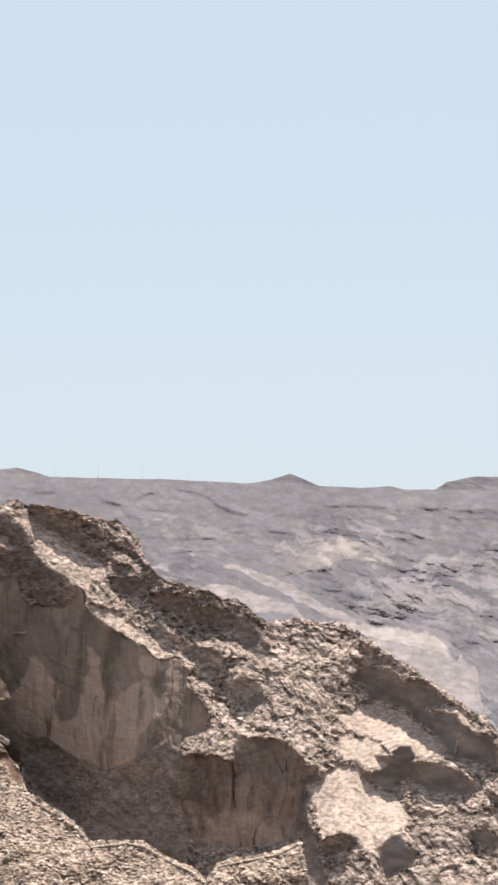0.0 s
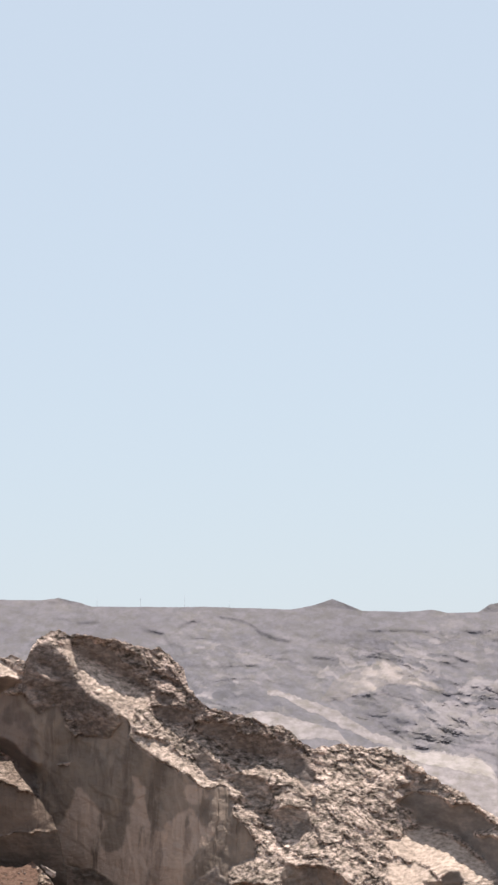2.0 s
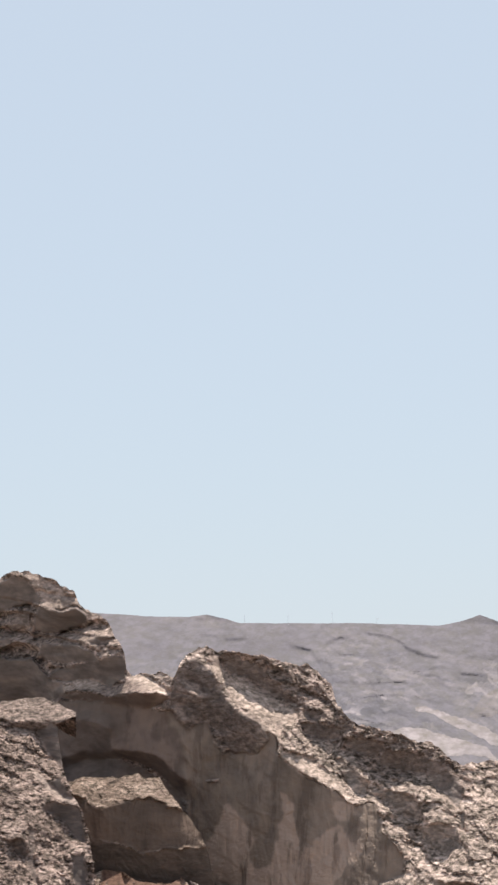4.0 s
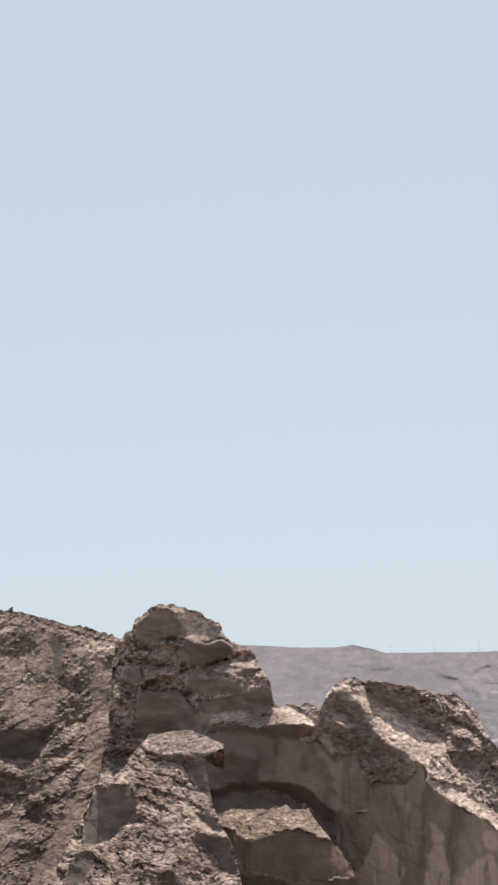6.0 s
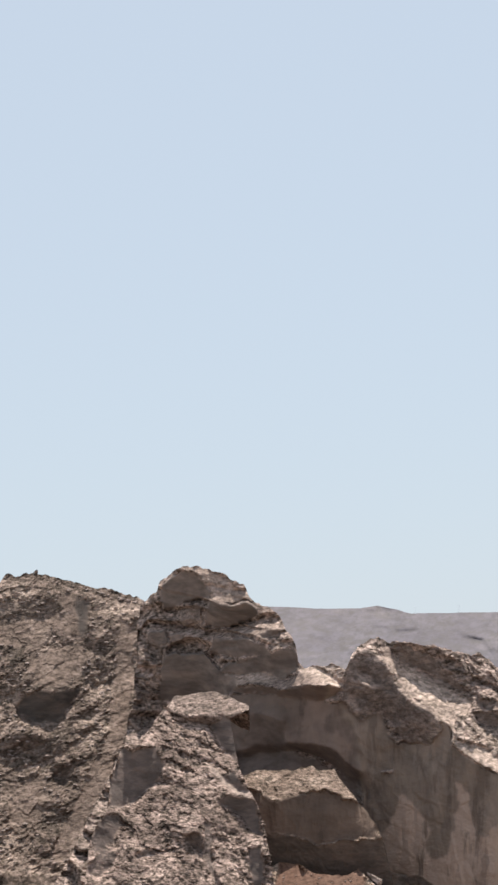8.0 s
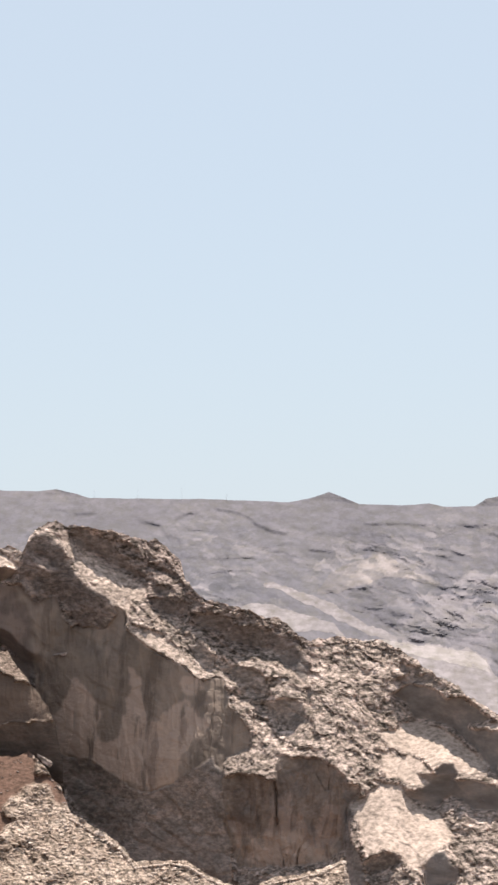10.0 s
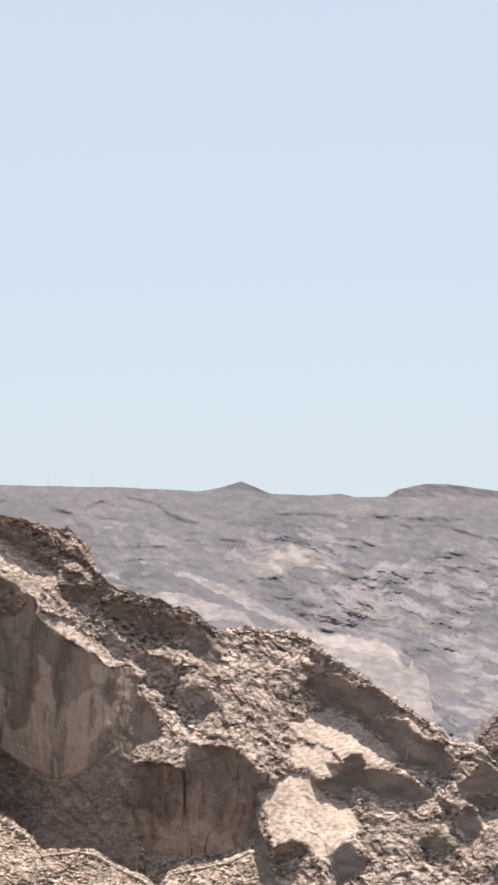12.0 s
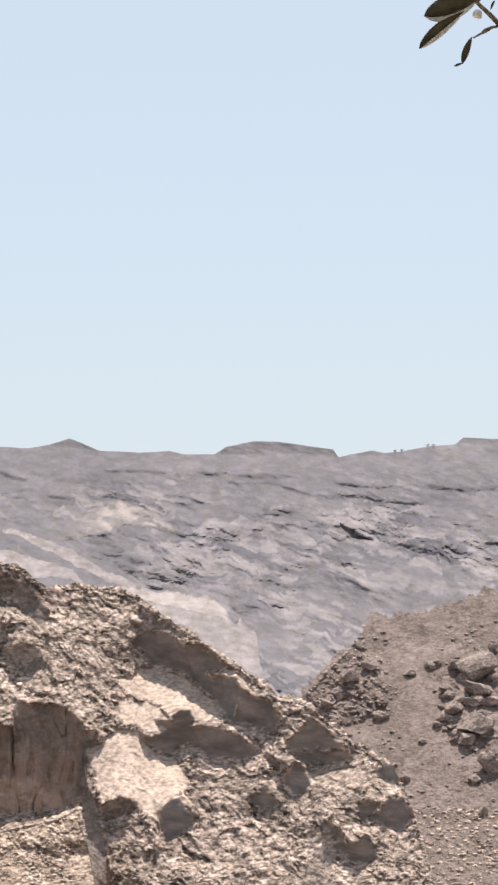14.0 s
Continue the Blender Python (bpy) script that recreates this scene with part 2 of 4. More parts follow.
    den = kz[:, None] + across * kx[None]
    den[0, 0] = 1
    spec[0, 0] = 0
    return np.fft.ifft2(spec / den).real[:rows, :cols]


class Relief:
    """A rock mass seen from the front: zones of steep and lying rock are put together to one continuous surface."""

    def __init__(self, seed, u0, u1, v0, v1, distance, anchor, slope, sideways, zones, across=0.25, cell=3.0, uneven=0.4, wobble=5.0, rough=1.0, soft=1, ratio=False, ribbed=True):
        self.seed, self.u0, self.v1, self.cell, self.distance = seed, u0, v1, cell, distance
        cols, rows = int((u1 - u0) / cell) + 1, int((v1 - v0) / cell) + 1
        u, v = np.meshgrid(u0 + cell * np.arange(cols), v1 - cell * np.arange(rows))
        m = distance * UNIT
        wu = u + wobble * 2 * layered_noise(u / 45, v / 45, seed + 90, 4, 0.6)
        wv = v + wobble * 2 * layered_noise(u / 45, v / 45, seed + 95, 4, 0.6)
        lean = slope + uneven * 2 * layered_noise(u / 60, v / 30, seed + 70, 3, 0.6)
        if ratio:      # stepped badlands: broken ledges with crumpled ground between them
            fu = u + 22 * layered_noise(u / 55, v / 40, seed + 75, 4, 0.6) - 0.7 * (v - 1000)
            fv = v + 14 * layered_noise(u / 50, v / 40, seed + 85, 4, 0.6) - 0.16 * (u - 800)
            amount = uneven * np.clip(0.3 + (v - 900) / 110, 0.25, 1.0) * np.clip(0.75 + 1.3 * layered_noise(u / 150, v / 80, seed + 76, 3), 0.35, 1.25)
            stepping = -7 * amount * np.abs(layered_noise(fu / 44, fv / 20, seed + 70, 5, 0.58))
            for thick, share, k in ((17, 0.55, 0), (7.5, 0.4, 40)):
                tier = -v / thick + 1.3 * layered_noise(u / (9 * thick), v / (5 * thick), seed + 77 + k, 4, 0.55) + 0.3 * layered_noise(u / (1.6 * thick), v / thick, seed + 79 + k, 3, 0.6) + 0.012 * u * 17 / thick
                level = np.floor(tier)
                f = tier - level
                present = np.clip(3.5 * layered_noise(u / (5 * thick), level * 3.3, seed + 83 + k, 3, 0.7) + 0.5, 0, 1)
                low = 0.3 + 0.2 * smooth_noise(u / 40, level * 5.7, seed + 81 + k)      # how much of the tier is its steep front
                stair = np.where(f < low, 0.4 * f, 0.4 * low + (f - low) * (1 - 0.4 * low) / (1 - low))
                stepping = stepping + thick * share * np.clip(amount * 1.4, 0.5, 1.2) * present * (stair - f)
            lean = slope * np.exp(0.35 * layered_noise(u / 130, v / 40, seed + 78, 3))
            ridge = np.exp(-(layered_noise(fu / 46, fv / 20, seed + 190, 4, 0.6) / 0.045) ** 2)
            self.crust = 0.5 + amount * (0.2 * ridge + 0.5 * blocks(fu / 46 + 9, fv / 17, seed + 170, 0.8) + 0.55 * blocks(fu / 19, fv / 7, seed + 172, 0.8) + 0.3 * layered_noise(u / 120, v / 60, seed + 178, 3)) + 0.1 * np.clip((v - 940) / 120, 0, 1) * np.clip((u - 560) / 100, 0, 1)
        self.ribbed = ribbed
        run = np.full(u.shape, float(sideways))
        coarse = np.full(u.shape, float(rough))
        massive = np.zeros(u.shape)
        for outline, cot, side, roughness, wall in zones:
            k = blurred(inside(wu, wv, outline).astype(float), soft)
            lean = lean * (1 - k) + k * (cot if ratio else cot + 0.25 * (lean - slope))
            run = run * (1 - k) + k * side
            coarse = coarse * (1 - k) + k * roughness
            massive = massive * (1 - k) + k * wall
        self.depth = surface_from_slopes(lean, run, m * cell, across)
        if ratio:
            self.depth += m * slope * stepping
        self.coarse, self.massive = coarse, massive
        self.steep = blurred((lean < 0.6).astype(float), 2)
        self.depth += distance - self.sample(self.depth, *[np.array([float(a)]) for a in anchor])[0]

    def sample(self, grid, u, v):
        rows, cols = grid.shape
        x = np.clip((u - self.u0) / self.cell, 0, cols - 1.001)
        y = np.clip((self.v1 - v) / self.cell, 0, rows - 1.001)
        i, j = y.astype(int), x.astype(int)
        fy, fx = y - i, x - j
        return (grid[i, j] * (1 - fx) + grid[i, j + 1] * fx) * (1 - fy) + (grid[i + 1, j] * (1 - fx) + grid[i + 1, j + 1] * fx) * fy

    detail = (32, 2.4, 1.0, 1.0)
    crust = None
    facets = 1.0
    joints = 0.7
    beds = ()

    def front(self, u, v, even=None):
        """The distance of the weathered surface."""
        dip, big, size, scale = self.detail
        m = self.distance * UNIT
        x, z = u * m, -v * m
        coarse = self.sample(self.coarse, u, v) if even is None else np.full(u.shape, even)
        ribs = 1.6 * self.sample(self.massive, u, v) * np.clip(0.75 - coarse, 0, 1) * np.clip(coarse / 0.09 - 1, 0.3, 1) * size * face_flutes(x / size, z / size, self.seed) if self.ribbed else 0
        ribs = ribs + sum(bedding(x, z, self.seed, *bed) * np.clip(coarse * 1.6, 0, 1) for bed in self.beds)
        return self.sample(self.depth, u, v) + scale * (broken_rock(x, z, self.seed, coarse, dip, big, size, self.facets, self.joints) + ribs)

    def at(self, u, v, off=0.0):
        d = self.front(np.array([float(u)]), np.array([float(v)]))[0] + off
        return Vector(place(float(u), float(v), d))


def chain(points, u):
    return np.interp(u, [p[0] for p in points], [p[1] for p in points])


def bedding(x, z, seed, strength, dip, thick, last):
    """Ledges of bedded rock, up to x = last: every bed leans back towards its top and is undercut at its foot."""
    c, s = math.cos(radians(dip)), math.sin(radians(dip))
    a, b = x * c - z * s, x * s + z * c
    t = b / thick + 1.7 * layered_noise(a / 9, b / 6, seed + 300, 4, 0.55)
    f = t - np.floor(t)
    patchy = np.clip(0.55 + 2.2 * layered_noise(a / 11, b / 6, seed + 310, 3), 0, 1)
    return strength * np.where(f < 0.78, f / 0.78, (1 - f) / 0.22) * patchy * np.clip((last - x) / 4, 0, 1)


def lumps(x, y, seed):
    """Rounded stones with sharp creases between them, 0 to 1."""
    return 1 - 2 * np.abs(layered_noise(x, y, seed, 2, 0.4))


def broken_rock(x, z, seed, rough, dip=32, big=2.4, size=1.0, facets=1.0, joints=0.7):
    """Setback of weathered, bedded rock in metres: beds dip to the right, blocks stick out, small stones lie between."""
    c, s = math.cos(radians(dip)), math.sin(radians(dip))
    x, z = x / size, z / size
    a, b = x * c - z * s, x * s + z * c
    wa = a + 1.6 * layered_noise(a / 4, b / 4, seed + 1, 4, 0.6)
    wb = b + 1.2 * layered_noise(a / 4, b / 4, seed + 5, 4, 0.6)
    out = 1.7 * layered_noise(wa / 8, wb / 5, seed + 10, 4, 0.5)
    out = out + joints * 0.6 * blocks(wa / (big * 1.3), wb / (big * 0.8), seed + 20, 0.9)
    for k, (length, reach) in enumerate(((3.4, 0.42), (1.7, 0.36), (0.9, 0.3), (0.5, 0.22))):
        out = out - reach * lumps(wa / length, wb / (length * 0.62), seed + 100 + 7 * k)
    out = out + joints * 0.16 * blocks(wa / (big * 0.4), wb / (big * 0.26), seed + 30, 1.2)
    out = out + facets * (0.12 * blocks(wa / 2.6, wb / 1.5, seed + 36, 3.0) + 0.03 * blocks(wa / 1.0, wb / 0.45, seed + 43, 4.0))
    return out * rough * size


def face_flutes(x, z, seed):
    """Upright ribs, runnels and cracks of a weathered cliff face."""
    wx = x + 0.9 * layered_noise(x / 3, z / 5, seed + 48, 3)
    ribs = 0.8 * np.abs(layered_noise(wx / 1.7, z / 9.0, seed + 50, 4, 0.55)) * 2 + 1.2 * layered_noise(x / 5.5, z / 4.5, seed + 55, 4, 0.5)
    cracks = np.clip(0.05 - np.abs(smooth_noise(wx / 2.6, z / 10.0, seed + 57)), 0, 1) / 0.05
    broken = np.clip(0.5 + 2.5 * layered_noise(x / 6, z / 5, seed + 59, 3), 0, 1)
    return ribs + 0.6 * cracks * broken + 0.35 * blocks(wx / 1.6, z / 3.2, seed + 58, 0.8) * broken


def stretch_of(start, end, fine, step, wide):
    """Places from start to end: close together inside the fine stretch, wide apart outside it."""
    a, b = max(start, fine[0]), min(end, fine[1])
    return np.unique(np.concatenate([np.arange(start, a, wide), np.arange(a, b, step), np.arange(b, end + 0.1, wide), [end]]))


def rock_mass(name, relief, crest, foot, material, label, category, step=2.0, dip=32, size=1.0, big=2.4, jag=6.0, back=1.1, kind="", depth_scale=1.0, lift=0.0, even=None, fall=None, seen=(-720, 1300, 1640), brown=(), clean=()):
    """Meshes a relief from its foot to its crest line and down the far side to the valley floor."""
    relief.detail = (dip, big, size, depth_scale)
    u = stretch_of(crest[0][0], crest[-1][0], seen[:2], step, 12.0)
    top = chain(crest, u + jag * 1.2 * layered_noise(u / 19, u * 0 + 3.3, relief.seed + 61, 3)) + jag * 1.5 * layered_noise(u / 26, u * 0 + relief.seed, relief.seed + 60, 5, 0.65)
    low = np.maximum(chain(foot, u) + jag * 1.5 * layered_noise(u / 22, u * 0 + 7.7, relief.seed + 62, 4, 0.6), top + 4)
    v = stretch_of(top.min(), low.max(), (0, seen[2]), step, 12.0)[::-1]
    uu = np.repeat(u[None], len(v), 0)
    vv = np.clip(np.repeat(v[:, None], len(u), 1), top[None], low[None])
    d = relief.front(uu, vv, even) - lift
    front = place(uu, vv, d)
    # the crest rounds over into the far slope
    sheets = [front]
    lip = front[-1]
    drop = np.maximum(lip[:, 2] + 26.0, 1.0) if fall is None else np.full(len(u), fall)
    for k in range(1, 15 if back else 1):
        g = (k / 14) ** 1.3
        p = lip.copy()
        p[:, 2] -= drop * g
        reach = drop * g * back + 0.6 * k
        p[:, 0] += lip[:, 0] / relief.distance * reach
        p[:, 1] += reach + 2.0 * size * layered_noise(u * relief.distance * UNIT / 6 / size, np.full(len(u), k * 0.7), relief.seed + 80, 3) * min(k, 4) / 4
        sheets.append(p[None])
    verts = np.concatenate(sheets, 0)
    n, c = verts.shape[:2]
    i = np.arange(n * c).reshape(n, c)
    quads = np.stack([i[:-1, :-1], i[:-1, 1:], i[1:, 1:], i[1:, :-1]], -1).reshape(-1, 4)
    flat = verts.reshape(-1, 3)
    same = [np.abs(flat[quads[:, a]] - flat[quads[:, b]]).sum(1) < 1e-6 for a, b in ((0, 3), (1, 2))]
    quads = quads[~(same[0] & same[1])]
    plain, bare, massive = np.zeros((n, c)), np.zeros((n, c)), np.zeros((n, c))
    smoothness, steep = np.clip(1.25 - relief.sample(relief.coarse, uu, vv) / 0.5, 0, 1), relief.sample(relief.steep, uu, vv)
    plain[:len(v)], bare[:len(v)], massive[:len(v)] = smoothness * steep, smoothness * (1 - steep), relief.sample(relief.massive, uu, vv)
    darkened, washed = np.zeros((n, c)), np.zeros((n, c))
    for mark, outlines, reach, soft in ((darkened, brown, 24, 6), (washed, clean, 11, 2)):
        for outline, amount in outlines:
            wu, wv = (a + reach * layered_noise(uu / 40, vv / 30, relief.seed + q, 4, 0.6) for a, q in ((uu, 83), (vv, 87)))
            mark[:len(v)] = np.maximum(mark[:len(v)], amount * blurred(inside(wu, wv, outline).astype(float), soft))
    crust = np.full((n, c), 0.5)
    if relief.crust is not None:
        crust[:len(v)] = relief.sample(relief.crust, uu, vv)
    return tagged(mesh_object(name, flat, quads, material, marks={"pale_crust": crust, "evenness": plain, "bareness": bare, "massive_rock": massive, "brown_and_shade": darkened, "clean_rock": washed}), label, category, kind=kind)


def mesh_object(name, verts, quads, material, parent=None, smooth=False, marks=None):
    data = bpy.data.meshes.new(name)
    k = quads.shape[1]
    data.vertices.add(len(verts))
    data.vertices.foreach_set("co", np.ascontiguousarray(verts, dtype=np.float32).ravel())
    data.loops.add(quads.size)
    data.loops.foreach_set("vertex_index", quads.astype(np.int32).ravel())
    data.polygons.add(len(quads))
    data.polygons.foreach_set("loop_start", np.arange(0, quads.size, k, dtype=np.int32))
    data.polygons.foreach_set("use_smooth", np.full(len(quads), smooth))
    data.update(calc_edges=True)
    for mark, values in (marks or {}).items():
        data.attributes.new(mark, "FLOAT", "POINT").data.foreach_set("value", values.astype(np.float32).ravel())
    data.validate()
    data.materials.append(material)
    ob = new(name, data)
    ob.parent = parent
    return ob


# ---- the main cliff ----
# every zone: outline on the drawing, setback per rise, setback per run, roughness
CLIFF = []
zone(CLIFF, 0.3, 0, 0.85, (-354, 788), (-313, 749), (-267, 747), (-180, 818), (-131, 869), (-111, 940), (-124, 954), (-223, 946), (-274, 974), (-414, 990))  # stack of beds
zone(CLIFF, 0.5, 0, 1.25, (-403, 896), (-354, 900), (-356, 977), (-409, 985))  # knobbly side of the stack
zone(CLIFF, -0.9, 0.5, 0.1, (-350, 781), (-328, 764), (-312, 755), (-288, 759), (-277, 771), (-273, 790), (-269, 805), (-289, 810), (-314, 810), (-329, 819), (-355, 825), (-356, 795))  # cap, shaded side
zone(CLIFF, 1.1, -0.1, 0.35, (-311, 748), (-271, 749), (-228, 774), (-203, 791), (-197, 807), (-229, 815), (-267, 809), (-273, 785), (-284, 759))  # cap, upper side
zone(CLIFF, -1.8, 0, 0.1, (-271, 811), (-230, 817), (-199, 811), (-186, 823), (-178, 834), (-198, 847), (-239, 855), (-266, 851), (-273, 833))  # cap, underside
zone(CLIFF, 2.3, 0, 0.45, (-268, 861), (-221, 855), (-180, 846), (-139, 853), (-135, 867), (-179, 878), (-216, 873), (-259, 869))  # bed top
zone(CLIFF, -0.9, 0, 0.2, (-179, 870), (-161, 864), (-141, 867), (-139, 877), (-171, 878))
zone(CLIFF, -1, 0, 0.1, (-265, 877), (-231, 872), (-192, 881), (-166, 893), (-162, 909), (-222, 907), (-270, 903))  # shaded bed
zone(CLIFF, 2, 0, 0.4, (-162, 888), (-146, 883), (-124, 894), (-142, 900), (-160, 901))
zone(CLIFF, 2, 0, 0.4, (-272, 908), (-224, 909), (-233, 918), (-255, 921))  # ledge
zone(CLIFF, -0.9, -0.2, 0.1, (-255, 937), (-232, 916), (-192, 912), (-120, 900), (-111, 920), (-121, 941), (-144, 952), (-184, 946), (-233, 942))  # shaded bed
zone(CLIFF, -0.9, 0, 0.12, (-354, 908), (-327, 898), (-282, 904), (-266, 920), (-246, 941), (-221, 947), (-222, 968), (-254, 977), (-294, 970), (-324, 985), (-361, 984), (-357, 942))  # hollow under the beds
zone(CLIFF, -0.5, 0, 0.2, (-380, 858), (-346, 853), (-345, 883), (-361, 892), (-381, 878))
zone(CLIFF, -0.5, 0, 0.2, (-343, 866), (-315, 861), (-310, 879), (-335, 887))
zone(CLIFF, -0.6, 0, 0.3, (-320, 822), (-284, 817), (-274, 845), (-306, 856), (-315, 844))
zone(CLIFF, 2.3, 0, 0.3, (-230, 953), (-203, 946), (-173, 942), (-139, 956), (-119, 946), (-103, 934), (-71, 938), (-44, 962), (-30, 975), (-74, 965), (-124, 966), (-149, 968), (-179, 961), (-214, 958))  # pale lip
zone(CLIFF, -2.2, 0, 0.1, (-226, 960), (-149, 970), (-74, 968), (-40, 979), (-75, 992), (-115, 988), (-184, 976), (-231, 970), wall=0.3)  # overhang
zone(CLIFF, 0.1, 0.12, 0.07, (-231, 972), (-184, 977), (-75, 991), (-35, 997), (-6, 1025), (31, 1095), (51, 1143), (68, 1233), (108, 1322), (53, 1321), (26, 1251), (9, 1157), (-29, 1113), (-58, 1081), (-98, 1066), (-137, 1066), (-187, 1069), (-234, 1075), (-238, 1005), wall=0.7)  # smooth hollow wall
zone(CLIFF, -3, 0, 0.1, (-234, 1069), (-187, 1069), (-137, 1064), (-88, 1066), (-52, 1081), (-23, 1116), (15, 1147), (21, 1164), (-11, 1158), (-40, 1123), (-69, 1097), (-108, 1083), (-158, 1083), (-235, 1089), wall=0.3)  # inner arch
zone(CLIFF, -1.1, 0, 0.1, (-280, 1016), (-225, 1006), (-185, 1012), (-141, 1024), (-147, 1070), (-227, 1069), (-271, 1054), wall=0.3)  # deepest part of the hollow
zone(CLIFF, -0.05, 0.05, 0.09, (-234, 1083), (-148, 1082), (-79, 1096), (-40, 1123), (-11, 1158), (21, 1164), (28, 1251), (63, 1321), (21, 1376), (-115, 1315), (-244, 1311), (-244, 1154), wall=0.3)  # deep shade
zone(CLIFF, 0, 0, 0.55, (-23, 1159), (14, 1146), (18, 1204), (-24, 1208))  # broken stones
zone(CLIFF, 0.62, 0, 1.1, (60, 886), (170, 911), (250, 930), (262, 1000), (350, 1040), (429, 1060), (479, 1100), (474, 1150), (400, 1110), (300, 1095), (190, 1010), (150, 941), (60, 936))  # weathered crest
zone(CLIFF, 0.02, -0.1, 0.12, (-4, 906), (45, 946), (62, 985), (95, 1020), (148, 1048), (150, 1080), (195, 1105), (215, 1130), (255, 1145), (292, 1168), (325, 1170), (335, 1214), (365, 1254), (372, 1289), (335, 1308), (318, 1348), (328, 1378), (335, 1496), (280, 1427), (201, 1392), (121, 1367), (52, 1332), (2, 1288), (-18, 1149), (-9, 1000), wall=1)  # tall sheer face
zone(CLIFF, -0.12, 0, 0.27, (2, 1288), (57, 1298), (101, 1316), (151, 1355), (191, 1363), (235, 1343), (300, 1308), (325, 1338), (335, 1525), (251, 1495), (151, 1485), (62, 1396), wall=0.15)  # undercut foot of broken rock
zone(CLIFF, 1, 0, 0.9, (29, 1019), (54, 1015), (75, 1040), (78, 1065), (52, 1076), (32, 1054))  # knob
zone(CLIFF, 1.5, -0.1, 0.4, (28, 899), (50, 901), (60, 941), (110, 951), (140, 965), (160, 990), (190, 1000), (185, 1022), (160, 1032), (156, 1068), (205, 1085), (262, 1132), (295, 1168), (250, 1142), (200, 1122), (156, 1086), (146, 1050), (110, 1032), (86, 1006), (70, 976), (50, 946))  # bright lying slab
zone(CLIFF, -0.6, 0.3, 0.34, (-43, 977), (-25, 931), (-6, 905), (14, 900), (29, 918), (48, 950), (63, 983), (86, 1002), (121, 1030), (132, 1057), (113, 1078), (71, 1079), (48, 1049), (24, 1019), (-7, 1028), (-26, 1012))  # shaded shoulder
zone(CLIFF, 2, 0, 0.3, (-33, 990), (-23, 984), (-6, 1013), (-18, 1014))  # ledge
zone(CLIFF, 2, 0, 0.3, (-12, 941), (6, 949), (31, 976), (15, 978), (-4, 961))  # ledge
zone(CLIFF, -0.45, 0, 0.3, (55, 906), (75, 899), (100, 906), (125, 921), (140, 946), (152, 955), (170, 975), (187, 986), (170, 987), (140, 966), (105, 947), (70, 939), (58, 921))  # dark bed
zone(CLIFF, -0.45, 0, 0.3, (195, 1001), (235, 1004), (225, 1020), (200, 1014))  # dark bed
zone(CLIFF, -0.45, 0, 0.3, (195, 1026), (225, 1018), (256, 1030), (262, 1052), (225, 1053), (200, 1041))  # dark bed
zone(CLIFF, -0.45, 0, 0.3, (268, 1050), (300, 1052), (335, 1061), (345, 1076), (320, 1086), (290, 1079), (265, 1063))  # dark bed
zone(CLIFF, -0.45, 0, 0.3, (318, 1102), (345, 1073), (400, 1080), (439, 1104), (474, 1140), (478, 1165), (469, 1180), (444, 1152), (405, 1119), (360, 1106))  # dark bed
zone(CLIFF, -0.45, 0, 0.3, (255, 1105), (290, 1104), (312, 1130), (306, 1152), (280, 1136))  # dark bed
zone(CLIFF, -0.45, 0, 0.3, (303, 1150), (340, 1139), (387, 1155), (402, 1180), (396, 1201), (365, 1186), (340, 1161))  # dark bed
zone(CLIFF, -0.45, 0, 0.3, (398, 1211), (430, 1199), (465, 1204), (469, 1244), (449, 1258), (420, 1250))  # dark bed
zone(CLIFF, -0.45, 0, 0.3, (471, 1185), (499, 1181), (509, 1192), (491, 1215), (473, 1212))  # dark bed
zone(CLIFF, -0.45, 0, 0.3, (574, 1211), (597, 1204), (599, 1234), (585, 1244))  # dark bed
zone(CLIFF, -0.45, 0, 0.3, (544, 1130), (561, 1124), (565, 1148), (549, 1158))  # dark bed
zone(CLIFF, -0.45, 0, 0.3, (624, 1168), (649, 1160), (689, 1160), (699, 1177), (659, 1175), (639, 1181))  # dark bed
zone(CLIFF, -0.45, 0, 0.3, (639, 1143), (669, 1150), (659, 1158), (639, 1154))  # dark bed
zone(CLIFF, -0.45, 0, 0.3, (474, 1150), (487, 1152), (485, 1166), (473, 1164))  # dark bed
zone(CLIFF, 1.6, 0, 0.95, (474, 1105), (559, 1098), (639, 1130), (619, 1194), (634, 1239), (599, 1264), (599, 1343), (544, 1348), (499, 1294), (479, 1204))  # pale broken beds
zone(CLIFF, -0.5, -0.2, 0.1, (617, 1199), (639, 1184), (654, 1178), (699, 1188), (714, 1201), (748, 1201), (768, 1217), (778, 1234), (798, 1247), (768, 1250), (750, 1251), (753, 1258), (798, 1267), (813, 1283), (837, 1296), (810, 1301), (808, 1310), (805, 1336), (790, 1333), (781, 1318), (763, 1298), (743, 1278), (728, 1261), (703, 1249), (654, 1242), (639, 1219))  # shaded bed
zone(CLIFF, -0.5, -0.2, 0.1, (810, 1304), (827, 1295), (857, 1297), (873, 1315), (881, 1342), (883, 1359), (847, 1350), (805, 1337))  # shaded bed
zone(CLIFF, -0.5, -0.2, 0.1, (632, 1367), (658, 1366), (683, 1350), (718, 1345), (788, 1348), (817, 1361), (837, 1381), (844, 1399), (812, 1399), (768, 1398), (733, 1383), (713, 1375), (698, 1396), (668, 1393), (653, 1383))  # shaded bed
zone(CLIFF, 2.4, 0, 0.3, (750, 1251), (798, 1250), (813, 1264), (839, 1292), (823, 1286), (798, 1264))  # pale ledge
